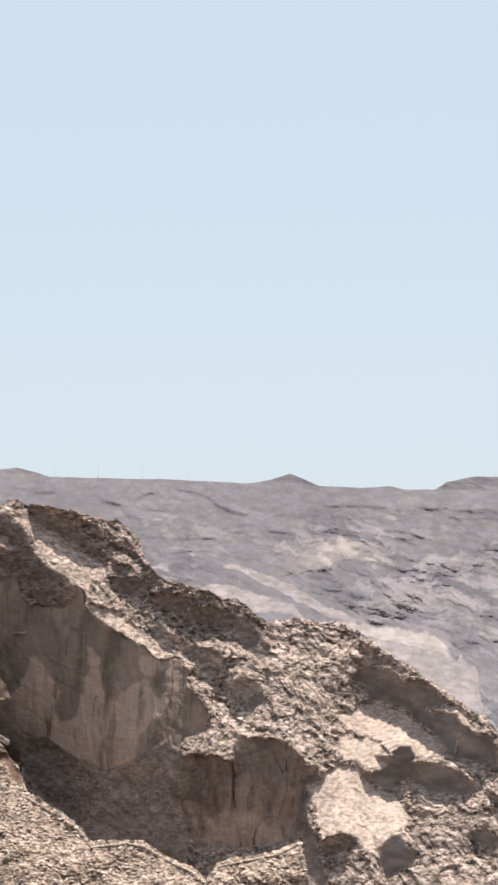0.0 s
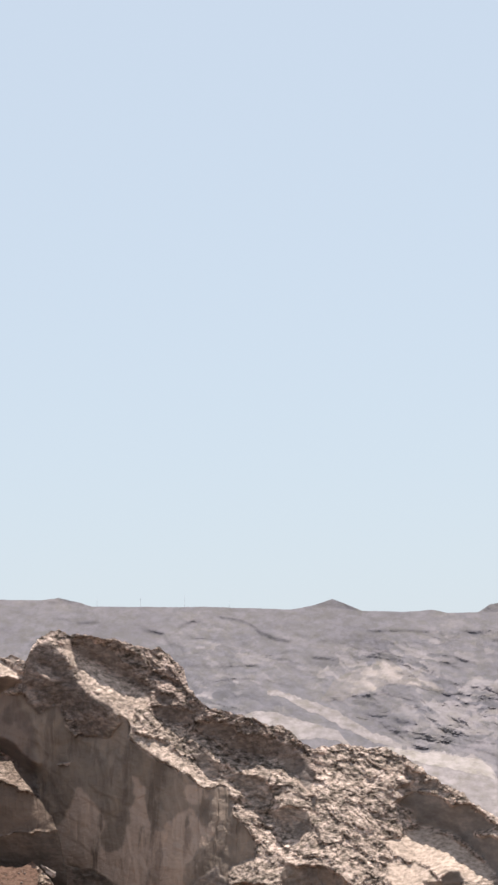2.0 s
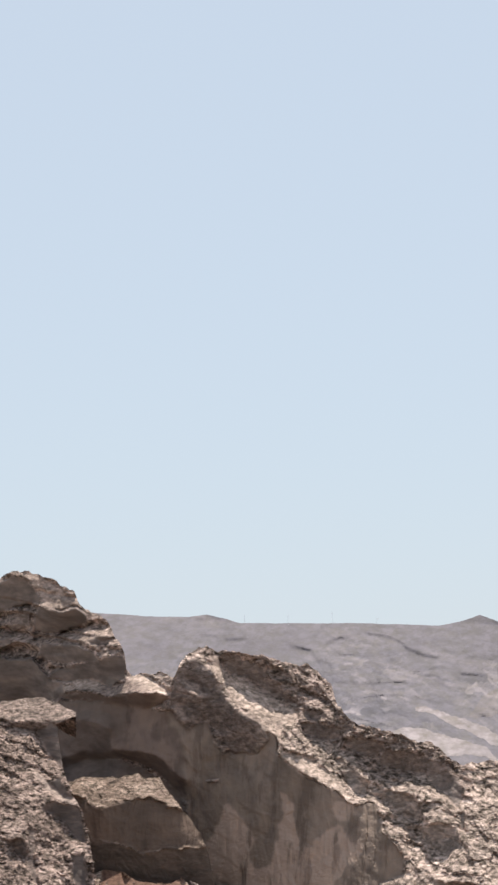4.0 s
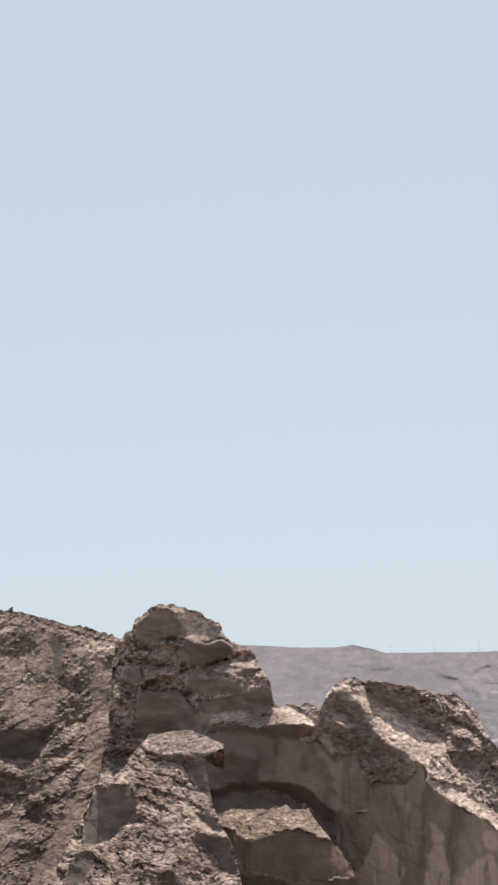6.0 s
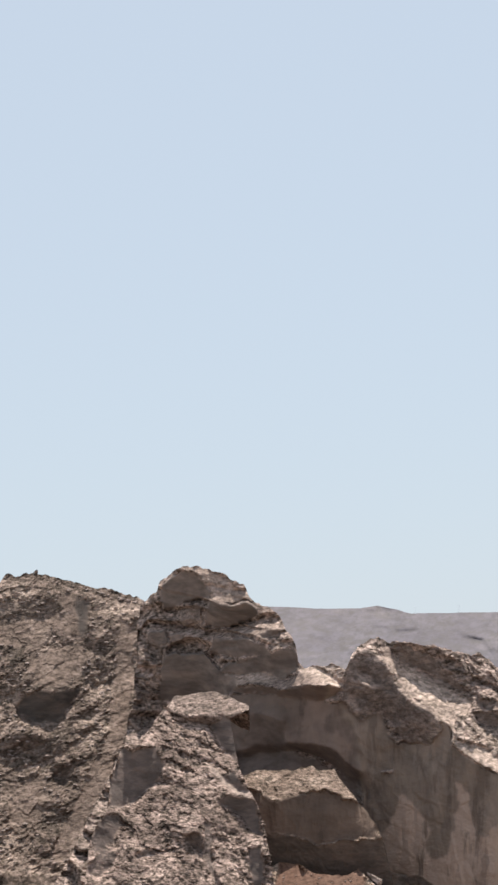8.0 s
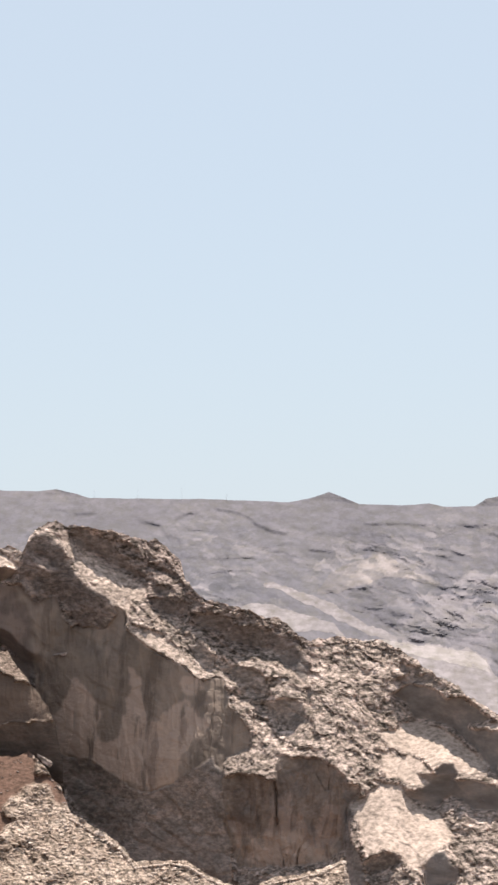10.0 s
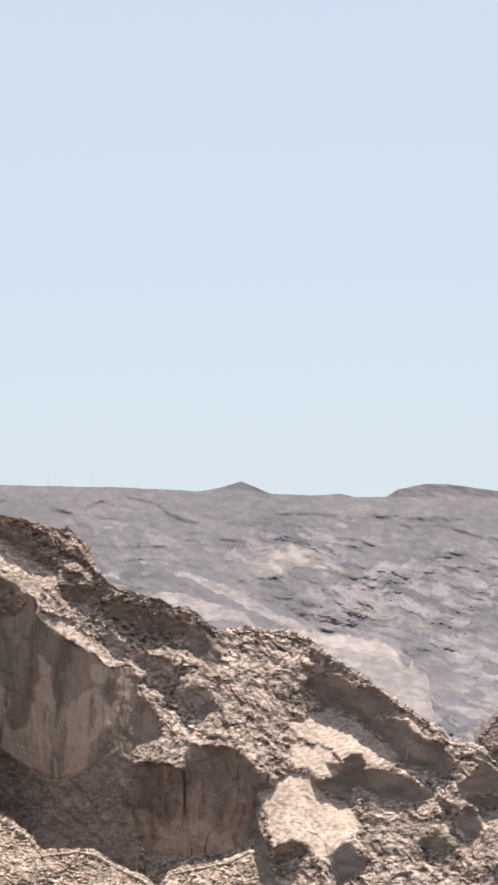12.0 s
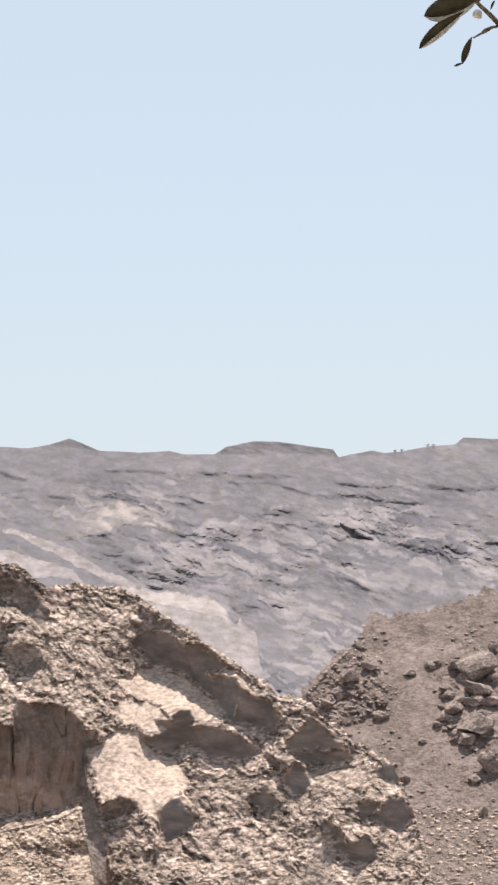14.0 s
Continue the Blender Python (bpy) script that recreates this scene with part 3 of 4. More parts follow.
zone(CLIFF, 2, 0, 0.14, (602, 1269), (639, 1249), (659, 1246), (703, 1255), (728, 1272), (758, 1302), (782, 1320), (775, 1334), (753, 1339), (733, 1334), (725, 1320), (693, 1319), (678, 1308), (649, 1298), (619, 1290))  # pale slab
zone(CLIFF, 2, 0, 0.16, (599, 1299), (649, 1301), (678, 1316), (688, 1330), (664, 1336), (688, 1350), (670, 1361), (639, 1354), (604, 1344))  # pale slab
zone(CLIFF, -0.9, 0, 0.1, (661, 1339), (688, 1331), (700, 1336), (733, 1336), (713, 1349), (688, 1351))
zone(CLIFF, -0.9, 0, 0.1, (692, 1324), (710, 1318), (726, 1320), (734, 1332), (718, 1341), (698, 1339))
zone(CLIFF, 1.9, 0.1, 0.2, (537, 1388), (569, 1373), (599, 1353), (639, 1364), (658, 1393), (693, 1403), (710, 1417), (728, 1444), (721, 1459), (698, 1472), (673, 1488), (678, 1506), (638, 1496), (619, 1472), (599, 1466), (569, 1482), (559, 1417))  # lower pale slab
zone(CLIFF, 1.15, 0, 0.75, (733, 1407), (837, 1404), (876, 1445), (896, 1591), (742, 1592), (736, 1495))  # rubble of thin beds
zone(CLIFF, -0.5, 0, 0.12, (673, 1490), (688, 1476), (714, 1469), (721, 1495), (734, 1510), (731, 1525), (708, 1540), (686, 1547), (673, 1525), (676, 1505))  # dark end of the slab
zone(CLIFF, -0.4, 0, 0.3, (564, 1498), (579, 1480), (619, 1473), (628, 1493), (589, 1512))
zone(CLIFF, -0.4, 0, 0.2, (855, 1396), (882, 1413), (882, 1426), (859, 1417))
zone(CLIFF, -0.05, 0, 0.2, (320, 1348), (355, 1330), (408, 1348), (412, 1318), (430, 1301), (469, 1299), (499, 1316), (536, 1338), (544, 1392), (539, 1466), (499, 1491), (440, 1498), (345, 1498), (325, 1437), wall=1)  # fluted pillar
zone(CLIFF, -0.2, 0.5, 0.25, (536, 1350), (560, 1353), (557, 1378), (535, 1394), (544, 1447), (565, 1496), (577, 1562), (589, 1632), (555, 1632), (541, 1562), (531, 1476))  # its side
zone(CLIFF, -0.45, 0, 0.15, (893, 1373), (918, 1356), (940, 1336), (968, 1356), (988, 1374), (1000, 1386), (948, 1389), (903, 1387))  # shaded bed
zone(CLIFF, -0.45, 0, 0.15, (906, 1391), (948, 1392), (1000, 1391), (1014, 1406), (978, 1415), (943, 1413), (916, 1407))  # shaded bed
zone(CLIFF, -0.45, 0, 0.15, (1043, 1422), (1077, 1418), (1091, 1426), (1093, 1446), (1082, 1460), (1065, 1441))  # shaded bed
zone(CLIFF, -0.45, 0, 0.15, (1017, 1479), (1037, 1474), (1064, 1480), (1055, 1496), (1037, 1506), (1025, 1501))  # shaded bed
zone(CLIFF, -0.45, 0, 0.15, (1040, 1511), (1062, 1496), (1077, 1480), (1102, 1474), (1118, 1495), (1123, 1511), (1105, 1530), (1087, 1530), (1067, 1518))  # shaded bed
zone(CLIFF, -0.45, 0, 0.15, (965, 1550), (987, 1545), (1027, 1549), (1042, 1543), (1056, 1558), (1058, 1580), (1037, 1588), (1007, 1569), (977, 1560))  # shaded bed
zone(CLIFF, -0.45, 0, 0.15, (891, 1433), (913, 1410), (934, 1436), (929, 1472), (903, 1461))  # shaded bed
zone(CLIFF, -0.45, 0, 0.15, (828, 1472), (858, 1460), (888, 1485), (863, 1492))  # shaded bed
zone(CLIFF, -0.45, 0, 0.15, (948, 1510), (967, 1512), (997, 1539), (977, 1543))  # shaded bed
zone(CLIFF, 0.1, 0.3, 0.45, (928, 1529), (965, 1514), (979, 1541), (969, 1625), (932, 1625))
zone(CLIFF, 2, 0, 0.5, (928, 1423), (988, 1413), (1028, 1421), (1042, 1446), (988, 1455), (933, 1451))  # pale ledge
CLIFF_CREST = [(-655, 2090), (-565, 1310), (-529, 1253), (-493, 1187), (-460, 1130), (-440, 1085), (-424, 1060), (-416, 1005), (-405, 985), (-401, 930), (-393, 915), (-404, 885), (-395, 868), (-398, 848), (-388, 835), (-391, 818), (-379, 803), (-370, 793), (-357, 789), (-352, 770), (-325, 751), (-290, 742), (-253, 755), (-205, 787), (-197, 804), (-176, 823),
               (-142, 844), (-113, 893), (-110, 922), (-100, 930), (-31, 938), (-2, 896), (16, 887), (90, 896), (168, 916), (225, 930), (248, 960), (257, 1000), (290, 1026), (350, 1045),
               (420, 1063), (472, 1100), (545, 1096), (600, 1105), (650, 1130), (700, 1165), (760, 1206), (820, 1245), (860, 1275), (880, 1294), (930, 1302), (1008, 1368), (1085, 1412),
               (1102, 1452), (1125, 1512), (1156, 1625), (1240, 2090)]
cliff_relief = Relief(3, -660, 1260, 720, 2120, 330.0, (300, 1200), 1.35, -0.25, CLIFF, cell=2.0)
cliff_relief.beds = ((2.1, 9, 3.0, -6.0), (0.55, 30, 2.8, 999.0))   # the stack lies flatter than the ridge
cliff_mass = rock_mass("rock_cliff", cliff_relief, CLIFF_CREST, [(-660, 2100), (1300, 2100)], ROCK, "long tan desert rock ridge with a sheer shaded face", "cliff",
                       # shoulder and hollow: shade painted in; pillar, stack and crest: browner rock
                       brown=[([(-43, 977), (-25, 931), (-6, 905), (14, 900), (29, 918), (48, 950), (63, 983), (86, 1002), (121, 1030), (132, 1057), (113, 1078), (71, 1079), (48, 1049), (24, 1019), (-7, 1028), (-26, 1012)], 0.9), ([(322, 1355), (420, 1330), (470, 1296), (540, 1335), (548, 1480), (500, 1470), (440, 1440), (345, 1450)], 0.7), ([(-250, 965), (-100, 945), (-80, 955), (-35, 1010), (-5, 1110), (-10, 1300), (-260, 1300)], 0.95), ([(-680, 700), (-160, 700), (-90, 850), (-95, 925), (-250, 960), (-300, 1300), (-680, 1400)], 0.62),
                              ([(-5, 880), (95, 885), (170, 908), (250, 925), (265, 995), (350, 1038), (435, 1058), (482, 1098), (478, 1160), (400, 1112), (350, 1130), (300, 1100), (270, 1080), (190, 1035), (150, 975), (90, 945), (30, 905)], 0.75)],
                       clean=[([(17, 1235), (60, 1162), (97, 1205), (104, 1271), (133, 1271), (155, 1176), (148, 1147), (177, 1162), (192, 1278), (213, 1286), (206, 1337), (177, 1359), (140, 1351), (97, 1322), (46, 1293), (17, 1271)], 1.0),
                              ([(225, 1220), (250, 1205), (287, 1224), (308, 1249), (287, 1271), (250, 1264), (228, 1249)], 1.0), ([(239, 1176), (250, 1162), (279, 1162), (287, 1198), (250, 1198)], 1.0),
                              ([(330, 1417), (352, 1482), (381, 1497), (418, 1497), (450, 1486), (450, 1453), (425, 1475), (410, 1410), (389, 1468), (359, 1417)], 1.0)])

# ---- the rubble spur in front of the hollow, and the hill behind it ----
SPUR = []
zone(SPUR, -0.6, 0.1, 0.12, (-277, 1010), (-245, 1011), (-230, 1021), (-226, 1097), (-245, 1077), (-269, 1044))  # shaded side under the slab
zone(SPUR, 2.2, 0, 0.3, (-320, 1015), (-290, 1015), (-269, 1037), (-301, 1031))  # pale ledge
zone(SPUR, -0.5, 0, 0.15, (-258, 1116), (-230, 1107), (-204, 1151), (-229, 1145))
zone(SPUR, -0.5, 0.1, 0.1, (-249, 1150), (-198, 1166), (-182, 1230), (-211, 1209), (-234, 1186), (-262, 1165))  # shaded slab
zone(SPUR, 2.2, 0, 0.3, (-282, 1093), (-266, 1104), (-229, 1139), (-200, 1157), (-208, 1163), (-239, 1144), (-273, 1113))  # pale ledge
zone(SPUR, -0.1, 0.4, 0.14, (-433, 1064), (-376, 1059), (-359, 1091), (-378, 1132), (-418, 1160), (-456, 1168), (-447, 1107))  # shaded flank
zone(SPUR, -0.1, 0.4, 0.2, (-478, 1185), (-436, 1176), (-432, 1197), (-453, 1225), (-485, 1246), (-491, 1216))
zone(SPUR, -0.1, 0.3, 0.3, (-497, 1263), (-470, 1235), (-443, 1245), (-471, 1286), (-500, 1283))
zone(SPUR, 0, 0.5, 0.3, (-293, 1201), (-279, 1202), (-270, 1300), (-234, 1368), (-261, 1364), (-289, 1261))  # cleft
zone(SPUR, -0.4, 0.1, 0.12, (-214, 1243), (-192, 1242), (-183, 1308), (-204, 1308))  # shaded bulge
zone(SPUR, -0.5, 0, 0.25, (-411, 1249), (-381, 1243), (-379, 1254), (-406, 1258))
zone(SPUR, -0.5, 0, 0.25, (-336, 1220), (-306, 1219), (-287, 1241), (-297, 1250), (-316, 1232))
SPUR_CREST = [(-625, 2090), (-530, 1440), (-497, 1278), (-487, 1219), (-460, 1171), (-449, 1112), (-434, 1066), (-395, 1046), (-370, 1016), (-352, 996), (-338, 984), (-285, 1004), (-247, 1011), (-234, 1023), (-230, 1067), (-224, 1105), (-205, 1150), (-196, 1167), (-184, 1207), (-179, 1245), (-170, 1310), (-150, 1380), (-110, 1512), (-30, 2090)]
spur_relief = Relief(11, -630, -20, 950, 2120, 313.0, (-250, 1200), 1.3, 0.2, SPUR, cell=2.0, uneven=0.5, rough=0.85)
spur_relief.beds = ((0.5, 24, 2.2, 999.0),)
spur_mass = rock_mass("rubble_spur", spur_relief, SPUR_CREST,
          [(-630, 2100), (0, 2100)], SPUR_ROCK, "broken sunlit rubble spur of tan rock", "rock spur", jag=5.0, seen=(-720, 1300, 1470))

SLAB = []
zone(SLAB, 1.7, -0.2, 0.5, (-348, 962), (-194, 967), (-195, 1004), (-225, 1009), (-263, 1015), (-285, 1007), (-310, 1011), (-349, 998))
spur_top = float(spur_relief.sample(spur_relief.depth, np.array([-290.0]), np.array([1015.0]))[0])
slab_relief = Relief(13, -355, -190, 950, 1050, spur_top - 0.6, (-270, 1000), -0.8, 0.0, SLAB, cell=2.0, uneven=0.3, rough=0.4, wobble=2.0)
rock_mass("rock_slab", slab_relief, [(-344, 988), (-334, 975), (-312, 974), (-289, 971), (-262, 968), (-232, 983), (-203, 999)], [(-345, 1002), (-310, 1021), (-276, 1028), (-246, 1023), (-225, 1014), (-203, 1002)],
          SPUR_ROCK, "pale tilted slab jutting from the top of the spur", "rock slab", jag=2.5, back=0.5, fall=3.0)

HILL = []
zone(HILL, 1.0, 0.2, 0.35, (-424, 833), (-397, 864), (-407, 983), (-445, 1100), (-493, 1187), (-529, 1253), (-559, 1252), (-511, 1156), (-469, 1070), (-441, 972))  # soil in the gully
zone(HILL, 0.8, 0, 0.35, (-534, 785), (-480, 797), (-487, 866), (-522, 875), (-546, 829))  # soil
zone(HILL, 0.8, 0, 0.38, (-654, 800), (-555, 799), (-536, 849), (-567, 888), (-646, 865))  # soil
zone(HILL, 0.85, 0, 0.4, (-587, 887), (-488, 881), (-499, 940), (-579, 952))  # soil
zone(HILL, 0.9, 0, 0.4, (-634, 1112), (-564, 1105), (-577, 1183), (-636, 1191))  # soil
zone(HILL, -0.5, 0, 0.12, (-615, 977), (-567, 958), (-494, 956), (-512, 975), (-541, 1011), (-581, 1014), (-612, 994))  # hollow
zone(HILL, -0.4, 0, 0.5, (-637, 1051), (-578, 1035), (-551, 1045), (-556, 1064), (-611, 1071))
zone(HILL, -0.4, 0, 0.4, (-553, 1090), (-511, 1078), (-526, 1111), (-553, 1110))
zone(HILL, 0.35, 0, 0.15, (-505, 793), (-480, 802), (-482, 851), (-502, 858))
zone(HILL, 1.5, 0, 0.5, (-478, 822), (-441, 813), (-457, 872), (-473, 862))
zone(HILL, 1.1, 0, 0.7, (-623, 752), (-568, 754), (-504, 771), (-435, 788), (-445, 803), (-534, 790), (-624, 782))  # pale top beds
zone(HILL, 0.45, 0, 0.5, (-644, 796), (-535, 798), (-525, 820), (-625, 836))
HILL_CREST = [(-995, 2090), (-900, 1300), (-780, 960), (-684, 814), (-653, 781), (-623, 757), (-571, 750), (-523, 762), (-454, 781), (-385, 803), (-365, 812), (-345, 850), (-330, 930), (-305, 2090)]
hill_relief = Relief(23, -1000, -300, 730, 2120, 378.0, (-570, 900), 0.85, 0.1, HILL, uneven=0.6, rough=0.75, ribbed=False)
hill_relief.beds = ((0.35, -22, 2.6, 999.0),)
hill_mass = rock_mass("rocky_hill", hill_relief, HILL_CREST,
          [(-1000, 2100), (-300, 2100)], HILL_ROCK, "brown stony hill with small hollows", "hill", dip=-25, seen=(-720, 1300, 1280))

# ---- the slope across the gully ----
RIGHT_CREST = [(885, 1990), (928, 1292), (960, 1250), (988, 1223), (1048, 1163), (1100, 1150), (1168, 1133), (1230, 1118), (1269, 1107), (1400, 1080), (1560, 1200), (1690, 1990)]
SLOPE = []
zone(SLOPE, 1.15, 0.0, 1.25, (930, 1290), (1000, 1215), (1060, 1230), (1075, 1300), (1020, 1340), (960, 1340))  # rugged rib
zone(SLOPE, 1.5, 0.0, 0.12, (1060, 1150), (1180, 1130), (1160, 1240), (1150, 1400), (1110, 1420), (1090, 1280))  # smooth gravel
zone(SLOPE, 1.4, 0.0, 0.8, (1170, 1240), (1290, 1200), (1290, 1400), (1230, 1400), (1180, 1340))
zone(SLOPE, 1.5, 0.0, 0.55, (1100, 1440), (1290, 1420), (1290, 1650), (1150, 1650))
right_relief = Relief(37, 880, 1700, 1050, 2120, 420.0, (1100, 1300), 1.5, -0.1, SLOPE, uneven=0.3, rough=0.28, ribbed=False)
right_relief.facets, right_relief.joints = 0.3, 0.3
slope_mass = rock_mass("stony_slope", right_relief, RIGHT_CREST,
          [(880, 2000), (1700, 2000)], SOIL, "brown gravel slope strewn with fallen boulders", "slope", dip=40, jag=15.0)

# ---- the far range ----
FAR = []
zone(FAR, 5.0, 0, 0.05, (-1500, 690), (2300, 690), (2300, 900), (800, 905), (450, 900), (-1500, 880))  # even upper slopes
zone(FAR, 5.0, 0, 0.05, (-1500, 880), (450, 900), (540, 980), (560, 1120), (-1500, 1120))  # gentle hills
zone(FAR, 0.9, 0, 0.05, *strip([(574, 897), (639, 898), (699, 901)], 6))
zone(FAR, 0.9, 0, 0.05, *strip([(737, 902), (764, 906), (795, 903)], 7))
zone(FAR, 0.9, 0, 0.05, *strip([(615, 947), (649, 960), (701, 970)], 11))
zone(FAR, 0.9, 0, 0.05, *strip([(474, 941), (499, 943), (533, 948)], 7))
zone(FAR, 0.9, 0, 0.05, *strip([(451, 955), (465, 960), (483, 967)], 6))
zone(FAR, 0.9, 0, 0.05, *strip([(174, 889), (195, 893), (216, 897)], 8))
zone(FAR, 0.9, 0, 0.05, *strip([(240, 883), (262, 875), (283, 873)], 9))
zone(FAR, 0.9, 0, 0.05, *strip([(389, 938), (414, 934), (439, 930)], 6))
zone(FAR, 0.9, 0, 0.05, *strip([(404, 944), (424, 943), (436, 942)], 6))
zone(FAR, 0.9, 0, 0.05, *strip([(399, 950), (439, 949)], 5))
zone(FAR, 0.9, 0, 0.05, *strip([(569, 943), (599, 936)], 6))
zone(FAR, 0.9, 0, 0.05, *strip([(799, 906), (839, 909), (884, 912)], 8))
zone(FAR, 0.9, 0, 0.05, *strip([(779, 866), (839, 867), (878, 870)], 5))
zone(FAR, 0.9, 0, 0.05, *strip([(819, 975), (848, 978), (878, 972)], 7))
zone(FAR, 0.9, 0, 0.05, *strip([(60, 873), (80, 875), (100, 874)], 6))
zone(FAR, 0.9, 0, 0.05, *strip([(20, 869), (34, 867), (50, 869)], 5))
zone(FAR, 0.9, 0, 0.05, *strip([(255, 907), (285, 905)], 5))
zone(FAR, 0.9, 0, 0.05, *strip([(379, 895), (409, 908), (439, 914)], 9))
zone(FAR, 0.9, 0, 0.05, *strip([(309, 867), (349, 874), (379, 888)], 6))
zone(FAR, 0.9, 0, 0.05, *strip([(759, 982), (789, 988), (813, 988)], 6))
zone(FAR, 0.9, 0, 0.05, *strip([(789, 1015), (828, 1008), (863, 1000)], 11))
zone(FAR, 0.9, 0, 0.05, *strip([(739, 990), (754, 1000)], 9))
zone(FAR, 0.9, 0, 0.05, *strip([(599, 1008), (624, 1014)], 5))
zone(FAR, 0.9, 0, 0.05, *strip([(559, 1012), (589, 1008)], 7))
zone(FAR, 0.9, 0, 0.05, *strip([(499, 1016), (521, 1014)], 6))
zone(FAR, 0.9, 0, 0.05, *strip([(853, 995), (866, 1000)], 10))
zone(FAR, 0.9, 0, 0.05, *strip([(250, 952), (300, 957), (380, 955)], 5))
zone(FAR, 0.9, 0, 0.05, *strip([(300, 980), (380, 978), (429, 990)], 5))
zone(FAR, 0.9, 0, 0.05, *strip([(741, 901), (779, 903)], 6))
zone(FAR, 0.9, 0, 0.05, *strip([(839, 906), (869, 905), (909, 908)], 6))
zone(FAR, 0.9, 0, 0.05, *strip([(794, 918), (829, 921), (884, 920)], 6))
zone(FAR, 0.5, 0, 0.05, *strip([(886, 925), (909, 933), (939, 941), (989, 945), (1029, 946), (1079, 954), (1139, 956)], 6))
zone(FAR, 0.9, 0, 0.05, *strip([(979, 920), (1029, 928), (1109, 927)], 5))
zone(FAR, 0.9, 0, 0.05, *strip([(1129, 926), (1169, 930), (1209, 932), (1268, 931)], 8))
zone(FAR, 0.9, 0, 0.05, *strip([(774, 991), (804, 993)], 6))
zone(FAR, 0.9, 0, 0.05, *strip([(794, 1009), (839, 1006)], 9))
zone(FAR, 2.4, 0, 0.05, *strip([(947, 997), (979, 995), (991, 1000)], 9))
zone(FAR, 2.4, 0, 0.05, *strip([(989, 1003), (1029, 1005)], 8))
zone(FAR, 0.9, 0, 0.05, *strip([(844, 997), (864, 993)], 9))
zone(FAR, 0.9, 0, 0.05, *strip([(719, 1071), (734, 1063)], 8))
zone(FAR, 0.9, 0, 0.05, *strip([(734, 951), (764, 956)], 6))
zone(FAR, 0.9, 0, 0.05, *strip([(1029, 1017), (1054, 1022)], 6))
zone(FAR, 0.9, 0, 0.05, *strip([(1049, 969), (1089, 974)], 5))
zone(FAR, 0.9, 0, 0.05, *strip([(1188, 994), (1238, 1004)], 7))
zone(FAR, 0.9, 0, 0.05, *strip([(1228, 1064), (1270, 1069)], 10))
zone(FAR, 0.9, 0, 0.05, *strip([(1149, 864), (1189, 859)], 4))
zone(FAR, 1.1, 0, 0.05, (1089, 1022), (1129, 1029), (1158, 1036), (1188, 1029), (1214, 1025), (1222, 1052), (1188, 1065), (1158, 1056), (1119, 1039))  # shaded scarp
zone(FAR, 1.1, 0, 0.05, (944, 1073), (989, 1071), (991, 1103), (969, 1109), (949, 1093))  # shaded scarp
zone(FAR, 1.1, 0, 0.05, (641, 1085), (659, 1068), (689, 1072), (704, 1050), (724, 1042), (744, 1062), (741, 1085), (699, 1106), (649, 1108))  # shaded scarp
zone(FAR, 1.1, 0, 0.05, (798, 1141), (818, 1128), (848, 1135), (843, 1149), (808, 1151))  # shaded scarp
zone(FAR, 1.1, 0, 0.05, (574, 1010), (639, 1060), (624, 1085), (569, 1050))  # shaded scarp
zone(FAR, 8, -1, 0.05, (504, 1000), (519, 970), (559, 955), (599, 945), (619, 955), (599, 1000), (559, 1010))  # pale slope
zone(FAR, 9, -1, 0.05, (699, 960), (724, 966), (745, 986), (729, 991), (704, 976))  # pale slope
zone(FAR, 8, -1, 0.05, (829, 1023), (869, 1018), (919, 1048), (949, 1063), (869, 1063), (834, 1048))  # pale slope
zone(FAR, 8, -1, 0.05, (979, 1048), (1029, 1014), (1079, 1029), (1128, 1064), (1108, 1104), (1039, 1103), (989, 1073))  # pale slope
zone(FAR, 1.5, 0, 0.05, (772, 868), (792, 853), (840, 842), (880, 843), (980, 858), (990, 872), (880, 866))  # mesa fronts
zone(FAR, 1.7, 0, 0.05, (470, 856), (490, 846), (513, 838), (535, 846), (562, 862), (515, 857))
zone(FAR, 1.7, 0, 0.05, (1020, 872), (1049, 860), (1072, 864), (1070, 872))
zone(FAR, 1.7, 0, 0.05, (1200, 852), (1209, 838), (1271, 841), (1300, 850))
zone(FAR, 1.7, 0, 0.05, (0, 840), (30, 826), (66, 836), (80, 846), (30, 842))
zone(FAR, 5.0, 0, 0.05, (560, 1100), (780, 1118), (840, 1200), (870, 1330), (560, 1330))  # sand
zone(FAR, 5.0, 0, 0.05, (335, 1040), (420, 1036), (550, 1095), (520, 1100), (340, 1090))
zone(FAR, 5.0, 0, 0.05, (395, 1000), (500, 1025), (640, 1095), (630, 1115), (500, 1060), (395, 1012))


def hummocks(seed, count, box, steep):
    """Short scarps and pale flats scattered over badland hills."""
    rng, found = random.Random(seed), []
    for k in range(count):
        u, v, reach, fall = rng.uniform(*box[:2]), rng.uniform(*box[2:]), rng.uniform(12, 32), rng.uniform(-8, 12)
        line = [(u - reach, v - fall), (u - 0.3 * reach, v + rng.uniform(-4, 4)), (u + 0.4 * reach, v + rng.uniform(-4, 4)), (u + reach, v + fall)]
        found.append((strip(line, rng.uniform(5, 13)), steep if k % 3 else 9.0, rng.uniform(-1, 1), 0.05, 0.0))
    return found


FAR += hummocks(4, 34, (760, 1280, 975, 1070), 1.7) + hummocks(5, 10, (640, 780, 1005, 1060), 1.7) + hummocks(6, 10, (20, 460, 905, 985), 2.4)
FAR_CREST = [(-1480, 1400), (-1200, 850), (-700, 850), (-180, 822), (-60, 832), (0, 833), (30, 829), (66, 838), (90, 846), (300, 850), (440, 857), (480, 850), (513, 840),
